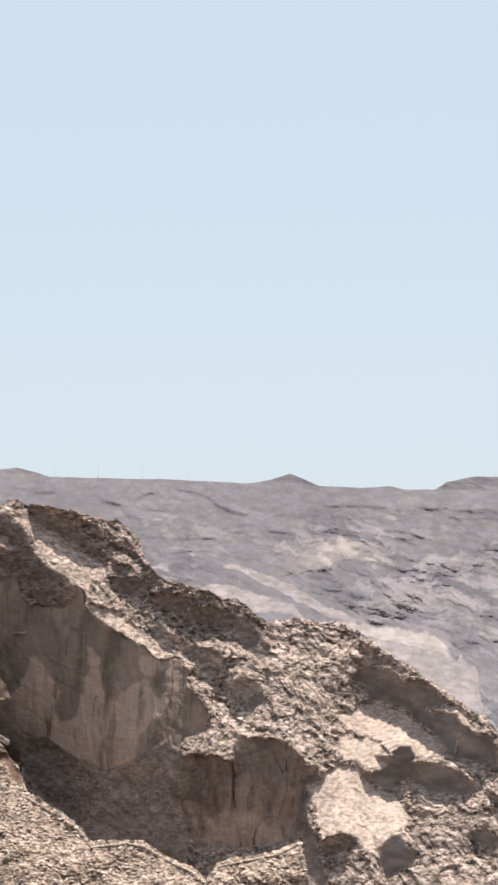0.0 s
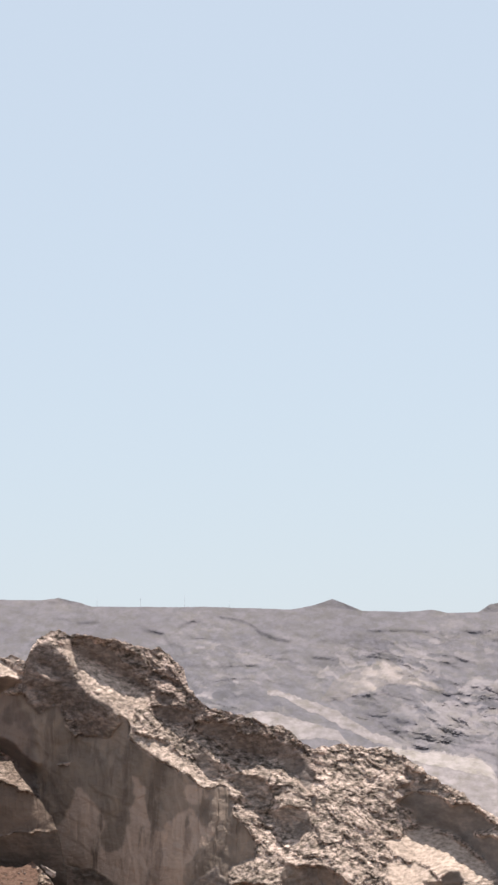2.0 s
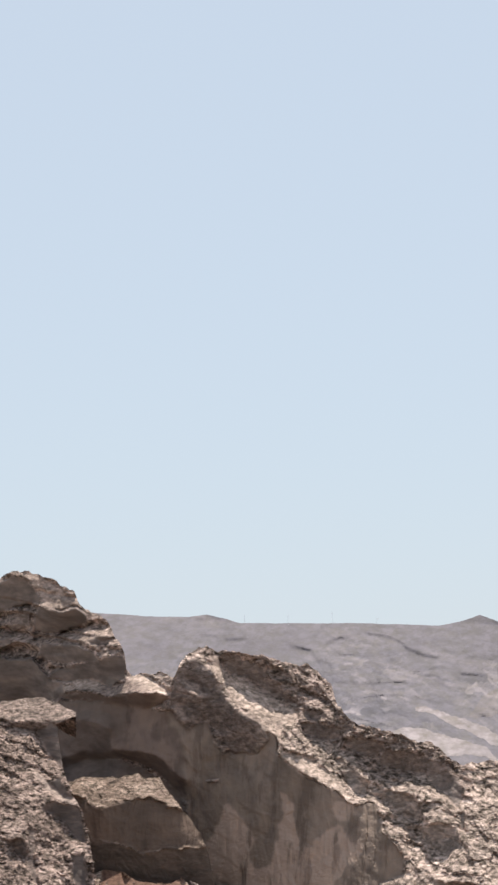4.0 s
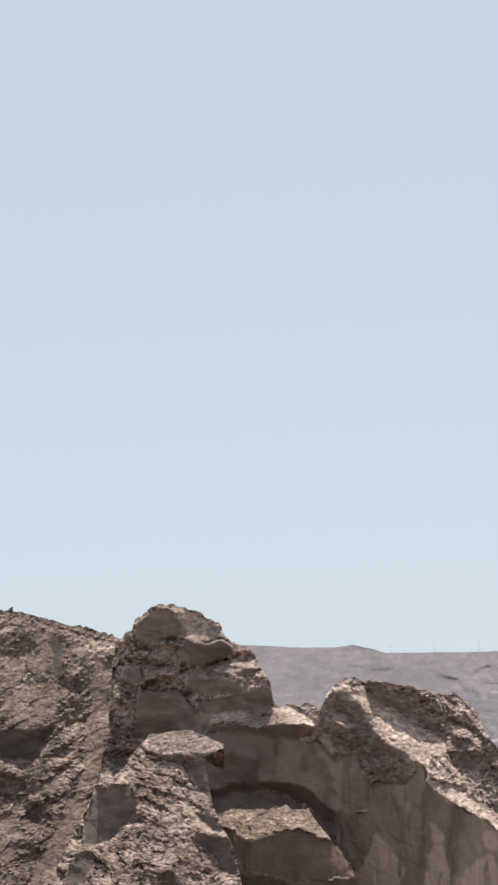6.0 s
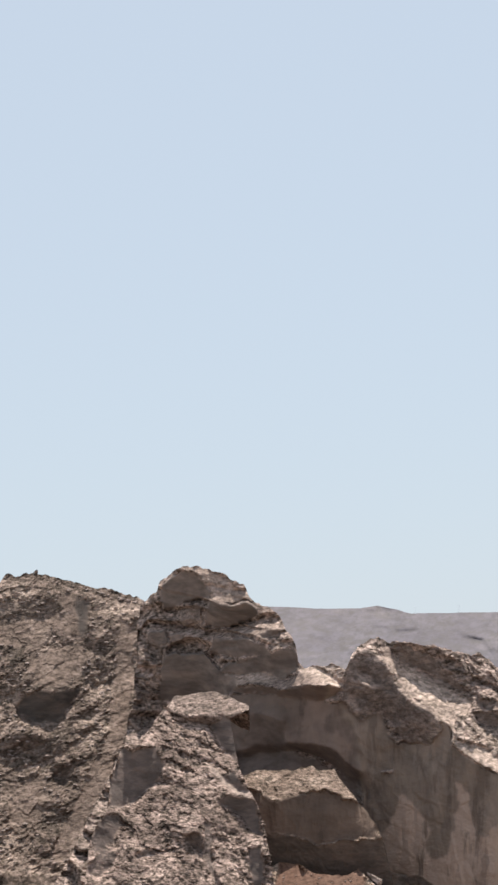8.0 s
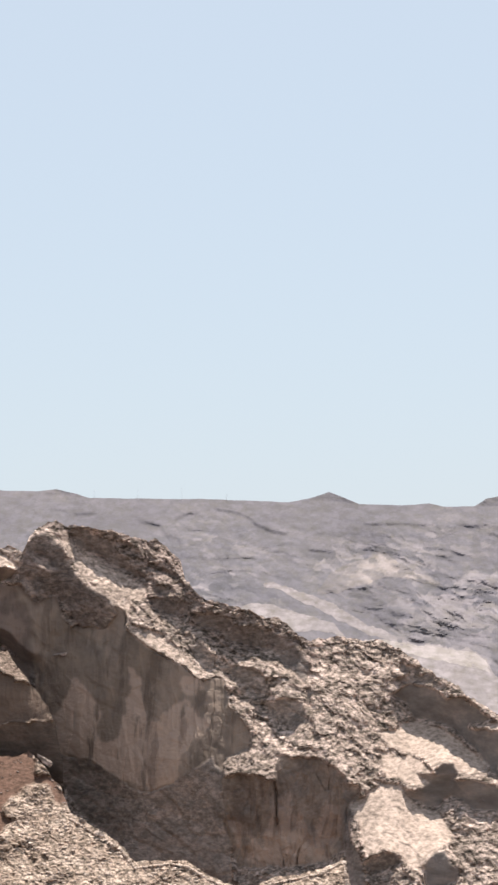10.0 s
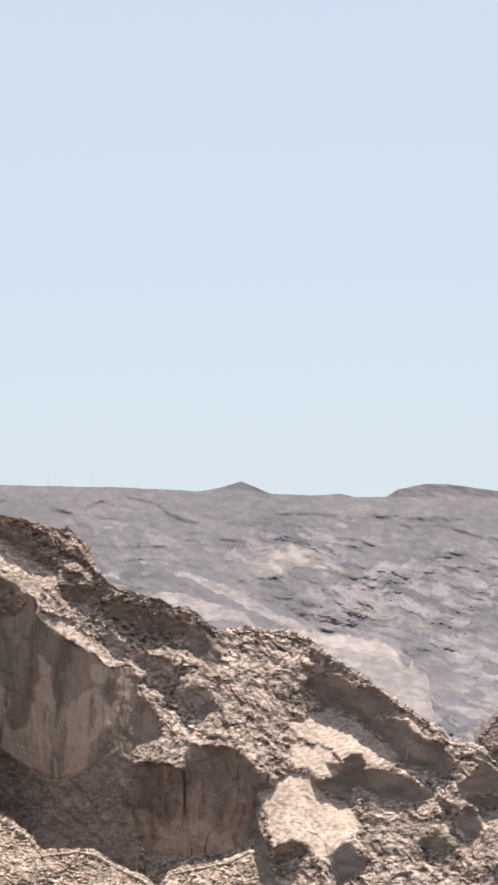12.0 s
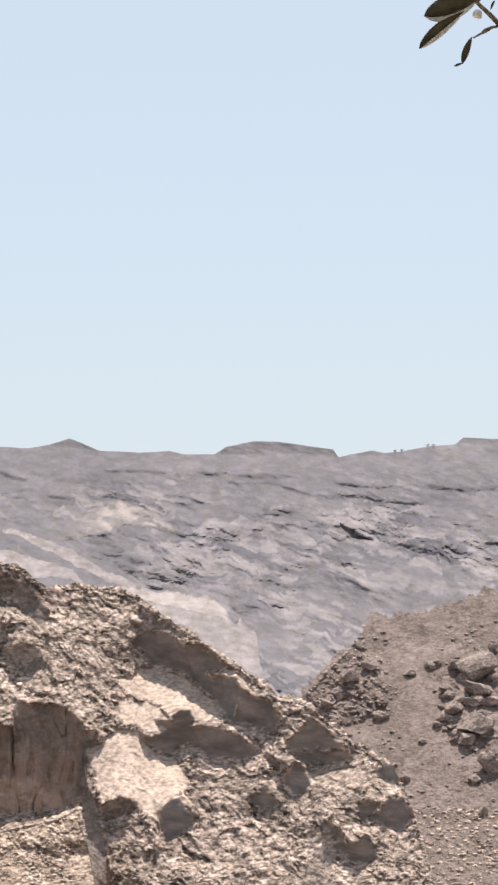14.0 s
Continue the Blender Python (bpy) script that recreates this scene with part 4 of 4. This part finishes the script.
             (535, 848), (565, 861), (640, 865), (690, 862), (715, 868), (769, 868), (790, 855), (840, 845), (880, 846), (980, 860), (989, 874), (1049, 862), (1070, 866),
             (1100, 864), (1150, 855), (1195, 852), (1209, 840), (1271, 843), (1500, 850), (2000, 880), (2290, 1400)]
FAR_LOOK = {"dip": 8, "size": 9.0, "depth_scale": 2.6}
far_relief = Relief(51, -1500, 2300, 700, 1500, 2600.0, (600, 1000), 3.4, 0.0, FAR, cell=2.0, uneven=1.2, wobble=1.2, across=0.4, rough=0.06, ratio=True, ribbed=False)
far_relief.facets = 0.0
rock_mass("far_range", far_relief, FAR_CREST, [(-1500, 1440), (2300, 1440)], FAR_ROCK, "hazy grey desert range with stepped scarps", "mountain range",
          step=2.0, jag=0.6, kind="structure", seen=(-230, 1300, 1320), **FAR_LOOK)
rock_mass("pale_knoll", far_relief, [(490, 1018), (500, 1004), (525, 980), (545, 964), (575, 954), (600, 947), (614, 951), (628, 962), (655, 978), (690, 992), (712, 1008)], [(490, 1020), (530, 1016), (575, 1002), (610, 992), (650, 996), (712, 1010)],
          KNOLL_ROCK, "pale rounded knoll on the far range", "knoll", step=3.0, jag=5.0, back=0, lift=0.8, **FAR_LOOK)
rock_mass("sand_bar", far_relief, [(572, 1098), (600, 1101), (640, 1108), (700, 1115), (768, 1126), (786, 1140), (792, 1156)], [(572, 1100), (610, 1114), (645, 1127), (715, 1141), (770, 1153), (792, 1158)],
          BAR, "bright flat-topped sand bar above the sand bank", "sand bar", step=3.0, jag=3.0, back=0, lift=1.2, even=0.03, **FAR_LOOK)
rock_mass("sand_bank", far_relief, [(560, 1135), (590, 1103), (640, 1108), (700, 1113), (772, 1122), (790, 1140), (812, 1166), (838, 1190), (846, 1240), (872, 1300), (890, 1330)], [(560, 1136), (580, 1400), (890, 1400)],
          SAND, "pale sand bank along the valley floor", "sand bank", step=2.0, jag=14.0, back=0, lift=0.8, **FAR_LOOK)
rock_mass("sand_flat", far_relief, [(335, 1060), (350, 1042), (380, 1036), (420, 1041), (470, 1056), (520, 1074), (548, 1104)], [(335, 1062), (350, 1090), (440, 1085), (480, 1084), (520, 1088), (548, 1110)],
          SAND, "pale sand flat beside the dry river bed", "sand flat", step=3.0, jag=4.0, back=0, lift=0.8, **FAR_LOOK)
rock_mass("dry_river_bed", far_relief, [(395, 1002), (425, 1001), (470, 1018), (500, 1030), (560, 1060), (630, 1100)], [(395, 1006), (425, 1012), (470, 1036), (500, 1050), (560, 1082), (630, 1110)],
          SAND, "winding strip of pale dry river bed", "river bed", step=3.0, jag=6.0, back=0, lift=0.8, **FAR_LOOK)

# ---- scree and the block in the hollow ----
FAN_CREST = [(-230, 2090), (-205, 1300), (-165, 1275), (-148, 1273), (-120, 1282), (-80, 1297), (-40, 1297), (-20, 1290), (5, 1318), (35, 1350), (50, 1400), (100, 1430), (140, 1455), (165, 1487), (225, 1480),
          (255, 1486), (300, 1512), (340, 1530), (365, 1552), (385, 1522), (430, 1512), (490, 1500), (530, 1480), (545, 1560), (630, 2090)]
FAN = []
zone(FAN, 1.3, 0, 0.15, (-168, 1264), (-115, 1280), (-49, 1297), (-16, 1289), (-4, 1327), (27, 1342), (55, 1377), (52, 1394), (19, 1380), (12, 1348), (-17, 1347), (-59, 1366), (-64, 1398), (-43, 1411), (-93, 1430), (-103, 1467), (-140, 1465), (-170, 1371))
fan_relief = Relief(61, -240, 640, 1240, 2120, 310.0, (-60, 1400), 1.4, 0.0, FAN, uneven=0.5, wobble=9.0, ribbed=False)
fan_relief.facets, fan_relief.joints = 0.4, 0.2
fan_mass = rock_mass("scree_fan", fan_relief, FAN_CREST, [(-240, 2100), (640, 2100)],
          SCREE, "reddish scree fan of gravel and pale stones", "scree", jag=4.0, back=0.5)
BLOCK = []
zone(BLOCK, 0.02, 0, 0.13, (-244, 1139), (-209, 1141), (-185, 1157), (-160, 1169), (-130, 1163), (-80, 1155), (-41, 1156), (-26, 1163), (15, 1211), (11, 1237), (-53, 1242), (-113, 1236), (-162, 1222), (-186, 1205), (-200, 1175), wall=0.6)
zone(BLOCK, -0.5, 0, 0.16, (-248, 1163), (-200, 1175), (-186, 1205), (-162, 1223), (-113, 1237), (-53, 1243), (26, 1238), (62, 1350), (-253, 1340))  # undercut
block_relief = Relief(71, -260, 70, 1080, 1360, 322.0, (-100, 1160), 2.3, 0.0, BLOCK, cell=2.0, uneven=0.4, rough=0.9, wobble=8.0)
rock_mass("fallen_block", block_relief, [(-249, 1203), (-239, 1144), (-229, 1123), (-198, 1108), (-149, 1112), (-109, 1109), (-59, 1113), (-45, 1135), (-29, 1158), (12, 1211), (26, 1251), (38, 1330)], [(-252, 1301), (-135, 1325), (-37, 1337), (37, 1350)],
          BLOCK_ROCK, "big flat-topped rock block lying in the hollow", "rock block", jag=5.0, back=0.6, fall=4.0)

# ---- ground ----
def height_of_ground(x, y):
    r = np.hypot(x, y)
    low = np.clip((r - 560) / 400, 0, 1)
    knoll = np.clip((r - 3) / 60, 0, 1)
    dell = np.clip((r - 70) / 110, 0, 1)
    return -90 * low * low * (3 - 2 * low) - 22 * dell * dell * (3 - 2 * dell) + np.where(r < 63, 38.4 * (1 - knoll) ** 1.15, 0) + 1.5 * np.clip(r / 80, 0, 1) * layered_noise(x / 40, y / 40, 7, 3)


rings = np.concatenate([[0.01], np.linspace(1.5, 64, 40), np.geomspace(70, 7000, 60)])
turn = np.linspace(0, 2 * np.pi, 145)
gx, gy = rings[:, None] * np.sin(turn)[None] + 0.4, rings[:, None] * np.cos(turn)[None] + 0.3
cells = np.arange(gx.size).reshape(gx.shape)
ground = mesh_object("ground", np.stack([gx, gy, height_of_ground(gx, gy)], -1).reshape(-1, 3),
                     np.stack([cells[:-1, :-1], cells[1:, :-1], cells[1:, 1:], cells[:-1, 1:]], -1).reshape(-1, 4), GROUND, smooth=True)
tagged(ground, "dry gravel ground from the lookout knoll to the valley", "ground", kind="structure")


# ---- loose rocks ----
def part(name, verts, faces, material, parent, label="", smooth=False):
    ob = mesh_object(name, np.array(verts, float), np.array(faces), material, parent, smooth)
    return tagged(ob, label)


def stone_shape(rng, size, cuts=9, detail=3, rough=0.07):
    """Vertices and triangles of an angular broken stone of that width, depth and height, standing on z = 0."""
    bm = bmesh.new()
    bmesh.ops.create_icosphere(bm, subdivisions=detail, radius=1.0)
    v = np.array([w.co[:] for w in bm.verts])
    f = np.array([[w.index for w in face.verts] for face in bm.faces])
    bm.free()
    for _ in range(cuts):
        n = rng.normal(size=3)
        n /= np.linalg.norm(n)
        over = np.maximum(v @ n - rng.uniform(0.45, 0.8), 0)
        v = v - over[:, None] * n
    v *= 1 + rough * 2 * layered_noise(v[:, 0] * 2.3 + 5 * v[:, 2], v[:, 1] * 2.3 - 3 * v[:, 2], int(rng.integers(999)), 4, 0.6)[:, None]
    v -= (v.max(0) + v.min(0)) / 2
    v *= np.array(size) / (v.max(0) - v.min(0))
    v[:, 2] -= v[:, 2].min()
    return v, f


def boulder(seed, relief, u, v, wide, high, label, name="boulder", lean=(0, 0, 0), material=None, group="", deep=0.8, sink=0.22, detail=3, rough=0.09, cuts=11):
    """A stone of its own that lies on a slope; wide and high in drawing units."""
    m = relief.distance * UNIT
    w, h = wide * m, high * m
    verts, faces = stone_shape(np.random.default_rng(seed), (w, w * deep, h), cuts, detail, rough)
    ob = mesh_object(name, verts, faces, material or STONE)
    spot = relief.at(u, v + high * 0.5 - high * sink)
    ob.matrix_world = Matrix.Translation(spot) @ pose(0, 0, -h * sink, *lean)
    return tagged(ob, label, "boulder", group)


for k, (u, v, w, h, lean, words) in enumerate((
        (1236, 1246, 76, 54, (8, -10, 10), "largest pale angular boulder on the gravel slope"),
        (1227, 1284, 54, 28, (0, 18, 0), "tilted pale boulder below the largest one"),
        (1190, 1316, 46, 26, (0, 5, 40), "flat grey boulder among fallen stones"),
        (1237, 1345, 68, 44, (0, -22, 20), "large leaning grey boulder on the gravel slope"),
        (1192, 1242, 34, 24, (0, 0, 70), "dark boulder beside the largest one"),
        (1250, 1412, 46, 48, (0, 8, 10), "upright brown boulder low on the slope"),
        (1176, 1282, 30, 20, (0, 12, 0), "grey boulder in the rock pile"),
        (1206, 1303, 30, 18, (0, -8, 0), "grey boulder in the rock pile"),
        (1222, 1441, 22, 19, (0, 25, 0), "small pale stone on brown gravel"),
        (1113, 1254, 24, 12, (0, -6, 0), "lone dark stone on the smooth gravel"),
        (1101, 1440, 20, 20, (0, 20, 0), "small pale stone at the gully's edge"),
        (1236, 1497, 16, 22, (0, 30, 0), "small pale stone on brown gravel"),
        (1135, 1374, 16, 9, (0, 0, 0), "small pale stone on brown gravel"),
        (1262, 1208, 20, 22, (0, -12, 0), "pale stone near the top of the slope"),
        (1160, 1345, 18, 12, (0, 10, 0), "small grey stone on brown gravel"),
        (1060, 1330, 30, 18, (0, 14, 0), "brown boulder at the rugged rib"),
        (1005, 1262, 36, 24, (0, 10, 0), "brown boulder on the rugged rib"),
        (1045, 1240, 30, 22, (0, -14, 0), "brown boulder on the rugged rib"),
        (985, 1290, 30, 24, (0, 12, 0), "brown boulder on the rugged rib"),
        (1030, 1205, 26, 20, (0, -20, 0), "brown boulder on the rugged rib"),
        (965, 1310, 28, 18, (0, 8, 0), "brown boulder on the rugged rib"),
        (1215, 1370, 34, 22, (0, -12, 30), "grey boulder in the rock pile"),
        (1180, 1335, 24, 15, (0, 16, 0), "grey boulder in the rock pile"),
        (1252, 1305, 36, 22, (0, 6, 0), "grey boulder in the rock pile"),
        (1210, 1262, 26, 18, (0, -16, 0), "grey boulder in the rock pile"))):
    boulder(200 + k, right_relief, u, v, w, h, words, lean=lean, group="boulders on the slope")

rng = np.random.default_rng(19)
for k in range(20):
    u, v = rng.uniform(1160, 1268), rng.uniform(1225, 1400)
    w = rng.uniform(13, 28)
    boulder(240 + k, right_relief, u + 0.25 * (v - 1300) * (u < 1220), v, w, w * rng.uniform(0.5, 0.75), "grey boulder in the rock pile", lean=(0, rng.uniform(-20, 20), 0), group="boulders on the slope", detail=2)
boulder(301, cliff_relief, 484, 1566, 52, 10, "thin dark rock slab leaning on rubble", "rock_slab", (0, -32, 0), ROCK, deep=0.25, sink=0.0)
boulder(302, fan_relief, 2, 1304, 34, 12, "grey rock slab lying on the scree", "rock_slab", (0, 38, 0), STONE, deep=0.5)
boulder(303, cliff_relief, 40, 1121, 36, 7, "thin ledge of pale rock on the sheer face", "rock_slab", (0, -4, 0), STONE, deep=0.5, sink=0.0)
boulder(304, hill_relief, -571, 750, 9, 12, "small stone on top of the hill", "boulder", (0, 0, 0), HILL_ROCK)
boulder(305, fan_relief, 70, 1413, 14, 10, "pale stone at the top edge of the scree", "boulder", (0, 10, 0), STONE)
boulder(306, fan_relief, 103, 1437, 16, 12, "pale stone at the top edge of the scree", "boulder", (0, -10, 0), STONE)


def scattered_stones(name, seed, relief, count, box, sizes, material, label, crest, mass, least=0.0, singles=80):
    """Many stones on a slope: the largest are parts of the rock mass, the small ones one mesh."""
    rng = np.random.default_rng(seed)
    kinds = [stone_shape(rng, (1, 0.8, 0.4), 7, 1, 0.08) for _ in range(6)]
    m = relief.distance * UNIT
    u = rng.uniform(box[0], box[1], count)
    v = np.maximum(rng.uniform(box[2], box[3], count), chain(crest, u) + 9)
    keep = (v < box[3]) & (relief.sample(relief.coarse, u, v) > least)
    u, v = u[keep], v[keep]
    spots = place(u, v, relief.front(u, v))
    radii = np.sort(m * (sizes[0] + (sizes[1] - sizes[0]) * rng.random(len(u)) ** 3))[::-1]
    meshes = []
    for shape, tri in kinds:
        first = mesh_object("stone", shape, tri, material, mass)
        meshes.append(first.data)
        bpy.data.objects.remove(first)
    verts, faces, start = [], [], 0
    for k, r in enumerate(radii):
        a = rng.uniform(0, 6.28)
        spot = spots[k] - np.array([0, 0, 0.2 * r])
        if k < singles:
            ob = new("stone", meshes[k % 6])
            ob.parent = mass
            ob.matrix_basis = Matrix.Translation(spot) @ pose(0, 0, 0, 0, 0, math.degrees(a)) @ Matrix.Diagonal((r, r, r, 1))
            continue
        shape, tri = kinds[k % 6]
        c, s = math.cos(a), math.sin(a)
        verts.append(shape @ np.array([[c, s, 0], [-s, c, 0], [0, 0, 1]]) * r + spot)
        faces.append(tri + start)
        start += len(shape)
    return tagged(mesh_object(name, np.concatenate(verts), np.concatenate(faces), material), label, "stones", kind="stuff")


scattered_stones("loose_stones", 5, right_relief, 1500, (940, 1290, 1150, 1640), (1.5, 13), STONE, "loose stones scattered over brown gravel", RIGHT_CREST, slope_mass, 0.25)
scattered_stones("pale_rubble", 14, right_relief, 900, (1120, 1290, 1490, 1640), (2, 12), PALE_STONE, "pale rubble on the lower gravel slope", RIGHT_CREST, slope_mass, 0.0, 60)
scattered_stones("rib_rubble", 15, right_relief, 700, (935, 1085, 1165, 1345), (2.5, 13), RIB_STONE, "tan rubble on the rugged rib", RIGHT_CREST, slope_mass, 0.5, 60)
scattered_stones("scree_stones", 6, fan_relief, 6500, (-140, 540, 1290, 1640), (2.0, 12), PALE_STONE, "pale broken stones scattered over scree", FAN_CREST, fan_mass, 0.4)
scattered_stones("scree_pebbles", 7, fan_relief, 700, (-160, 60, 1290, 1640), (1, 6.5), STONE, "small grey-brown pebbles on reddish scree", FAN_CREST, fan_mass, 0.0, 20)

scattered_stones("spur_stones", 8, spur_relief, 1500, (-440, -150, 985, 1460), (2.5, 12), SPUR_ROCK, "broken rubble lying on the spur", SPUR_CREST, spur_mass, 0.6)
scattered_stones("hill_stones", 9, hill_relief, 1700, (-700, -390, 760, 1260), (2, 12), STONE, "brown stones lying on the stony hill", HILL_CREST, hill_mass, 0.4)
scattered_stones("cliff_stones", 10, cliff_relief, 3600, (0, 1140, 900, 1640), (2.5, 13), ROCK, "broken tan rubble on the lit slopes of the ridge", CLIFF_CREST, cliff_mass, 0.75, 200)


# ---- poles and trees on the far skyline ----
def tube(points, radii, sides=6):
    """Rings of a tapering tube through the points."""
    pts = [Vector(p) for p in points]
    verts, faces = [], []
    for k, p in enumerate(pts):
        way = (pts[min(k + 1, len(pts) - 1)] - pts[max(k - 1, 0)]).normalized()
        side = way.cross(Vector((0, 0, 1)) if abs(way.z) < 0.9 else Vector((1, 0, 0))).normalized()
        up = side.cross(way)
        for j in range(sides):
            a = 2 * math.pi * j / sides
            verts.append(p + radii[k] * (math.cos(a) * side + math.sin(a) * up))
    for k in range(len(pts) - 1):
        for j in range(sides):
            a, b = k * sides + j, k * sides + (j + 1) % sides
            faces.append((a, b, b + sides, a + sides))
    return [tuple(w) for w in verts], faces


def mast(u, v, high):
    """A thin steel mast on the skyline: pole, cross arm and stays."""
    m = far_relief.distance * UNIT
    foot = far_relief.at(u, v, -4)
    ob = tagged(new("mast"), "thin grey steel mast on the far skyline", "mast", "masts on the skyline")
    ob.location = foot
    h = high * far_relief.at(u, v).length * UNIT
    part("pole", *tube([(0, 0, -6), (0, 0, h * 0.6), (0, 0, h)], [0.13, 0.1, 0.06]), STEEL, ob)
    part("cross_arm", *tube([(-1.2, 0, h * 0.86), (0, 0, h * 0.87), (1.2, 0, h * 0.86)], [0.05, 0.06, 0.05]), STEEL, ob)
    return ob


for u, v, high in ((97, 846, 15), (174, 849, 17), (252, 850, 21), (331, 852, 11)):
    mast(u, v, high)


def far_tree(u, v, wide, high, seed):
    """A small flat-topped desert tree: forked trunk and a ragged crown of leaf clumps."""
    rng = np.random.default_rng(seed)
    foot = far_relief.at(u, v, -4)
    m = foot.length * UNIT
    w, h = wide * m, high * m
    ob = tagged(new("acacia_tree"), "tiny flat-topped tree on the far ridge", "tree", "trees on the skyline")
    ob.location = foot
    for s in (-1, 1):
        part("trunk", *tube([(0, 0, -2), (0.1 * s * w, 0, h * 0.45), (0.3 * s * w, 0, h * 0.8)], [0.16, 0.1, 0.04]), BARK, ob)
    verts, faces = [], []
    for k in range(160):
        a, r = rng.uniform(0, 6.28), w * 0.5 * math.sqrt(rng.random())
        c = np.array([r * math.cos(a), r * math.sin(a) * 0.8, h * (0.3 + 0.6 * rng.random())])
        e = rng.normal(size=(3, 3)) * 0.2
        verts += [tuple(c + q) for q in e]
        faces.append((3 * k, 3 * k + 1, 3 * k + 2))
    part("crown", verts, faces, FAR_LEAF, ob)
    return ob


for k, (u, v, w, h) in enumerate(((1089, 866, 6, 5), (1101, 865, 5, 6), (1146, 857, 8, 7), (1157, 856, 7, 5))):
    far_tree(u, v, w, h, 40 + k)


# ---- the tree beside the lookout ----
def leaf_shape(length, width, fold, curl, blunt=0.65):
    """A folded, pointed leaf along +x with a midrib along its middle and a thin body."""
    verts, faces, n = [], [], 12
    for side in (0.0, -0.0005):
        for k in range(n + 1):
            s = k / n
            w = width / 2 * (math.sin(math.pi * s ** 1.1) ** blunt if 0 < s < 1 else 0.02)
            z = curl * length * s * s + side
            for j in (-1, -0.5, 0, 0.5, 1):
                verts.append((length * s, w * j * math.cos(fold), z + abs(w * j) * math.sin(fold) - (0.0006 if j == 0 else 0)))
    for layer in (0, 1):
        for k in range(n):
            for j in range(4):
                a = layer * (n + 1) * 5 + k * 5 + j
                q = (a, a + 1, a + 6, a + 5)
                faces.append(q if layer == 0 else q[::-1])
    return verts, faces


def leaf_on(parent, base, tip, width, fold, curl, spin, label, pale=0, rim=0):
    """A leaf from its base to its tip, turned about that line by spin degrees."""
    base, tip = Vector(base), Vector(tip)
    way = tip - base
    ob = part("leaf", *leaf_shape(way.length, width, fold, curl), LEAF, parent, label, True)
    turn = way.to_track_quat("X", "Z").to_matrix().to_4x4()
    ob.matrix_local = Matrix.Translation(base) @ turn @ pose(0, 0, 0, spin, 0, 0)
    if pale:      # one half is overlaid in pale grey, on both faces
        verts, faces = leaf_shape(way.length, width, fold, curl)
        half = [f for f in faces if all((k % 5 - 2) * pale >= rim for k in f)]
        for lift in (0.0012, -0.0012):
            part("pale_half", [(x, y * 1.04, z + lift) for x, y, z in verts], half, PALE_LEAF, ob, "pale grey half of the leaf", True)
    return ob


tree = tagged(new("lookout_tree"), "small tree with dark leathery leaves beside the lookout", "tree")
rng = np.random.default_rng(77)
TRUNK = [(2.05, 3.1, 37.6), (2.0, 3.15, 38.6), (2.1, 3.2, 39.7), (2.05, 3.25, 40.6)]
part("trunk", *tube(TRUNK, [0.12, 0.1, 0.085, 0.07], 10), BARK, tree, smooth=True)
limb_ends = []
for k in range(7):
    a = k * 2 * math.pi / 7 + 0.3
    end = (2.1 + 0.75 * math.cos(a), 3.1 + 0.75 * math.sin(a), 41.5 + 0.35 * rng.random())
    mid = (2.07 + 0.35 * math.cos(a), 3.2 + 0.3 * math.sin(a), 41.0)
    part("limb", *tube([TRUNK[3], mid, end], [0.05, 0.035, 0.012], 7), BARK, tree, smooth=True)
    limb_ends += [mid, end]
verts, faces = [], []
for k in range(1500):
    c = np.array(limb_ends[k % len(limb_ends)]) + rng.normal(size=3) * (0.22, 0.22, 0.17)
    lv, lf = leaf_shape(0.075, 0.026, 0.4, 0.1)
    q = Euler(rng.uniform(0, 6.28, 3)).to_matrix()
    faces += [tuple(i + len(verts) for i in f) for f in lf[:48]]
    verts += [tuple(q @ Vector(w) + Vector(c)) for w in lv]
part("crown", verts, faces, LEAF, tree)


def near(u, v, d=4.0):
    return Vector(place(u - 8.0, v - 6.0, d))


part("twig", *tube([(1.35, 3.45, 41.05), (0.95, 3.8, 40.85), near(1312, 151), near(1283, 121), near(1268, 105), near(1255, 93), near(1244, 83), near(1234, 73)], [0.009, 0.006, 0.0042, 0.0036, 0.0034, 0.003, 0.0026, 0.0012], 8), BARK, tree, smooth=True)
part("limb", *tube([TRUNK[3], (1.75, 3.35, 41.0), (1.35, 3.45, 41.05)], [0.035, 0.02, 0.009], 8), BARK, tree, smooth=True)
part("twig", *tube([near(1312, 125), near(1283, 126), near(1272, 127), near(1260, 133), near(1252, 138), near(1238, 145)], [0.002, 0.0016, 0.0022, 0.0034, 0.0016, 0.0012], 8), BARK, tree, smooth=True)
leaf_on(tree, near(1246, 79), near(1151, 106, 3.99), 0.036, 0.3, -0.03, 82, "dark brown leaf with a pale lower edge", -1, 1)
leaf_on(tree, near(1222, 99), near(1144, 163, 3.99), 0.024, 0.6, 0.04, 62, "dark brown leaf with a pale folded edge", -1)
leaf_on(tree, near(1236, 143), near(1220, 190, 3.995), 0.0125, 0.5, 0.05, 80, "small curled dry leaf")
leaf_on(tree, near(1221, 188), near(1205, 194, 3.99), 0.004, 0.5, 0.1, 75, "curled leaf tip")
leaf_on(tree, near(1269, 97), near(1278, 82, 3.99), 0.006, 0.5, 0.1, 75, "tiny sprouting leaf")
leaf_on(tree, near(1252, 81), near(1208, 57, 3.99), 0.03, 0.5, 0.1, 80, "dark brown leaf seen from below")
bud_v, bud_f = stone_shape(np.random.default_rng(3), (0.014, 0.014, 0.013), 2, 3, 0.04)
part("bud", bud_v + np.array(near(1246, 112)), bud_f, BUD, tree, "round pale bud", True)
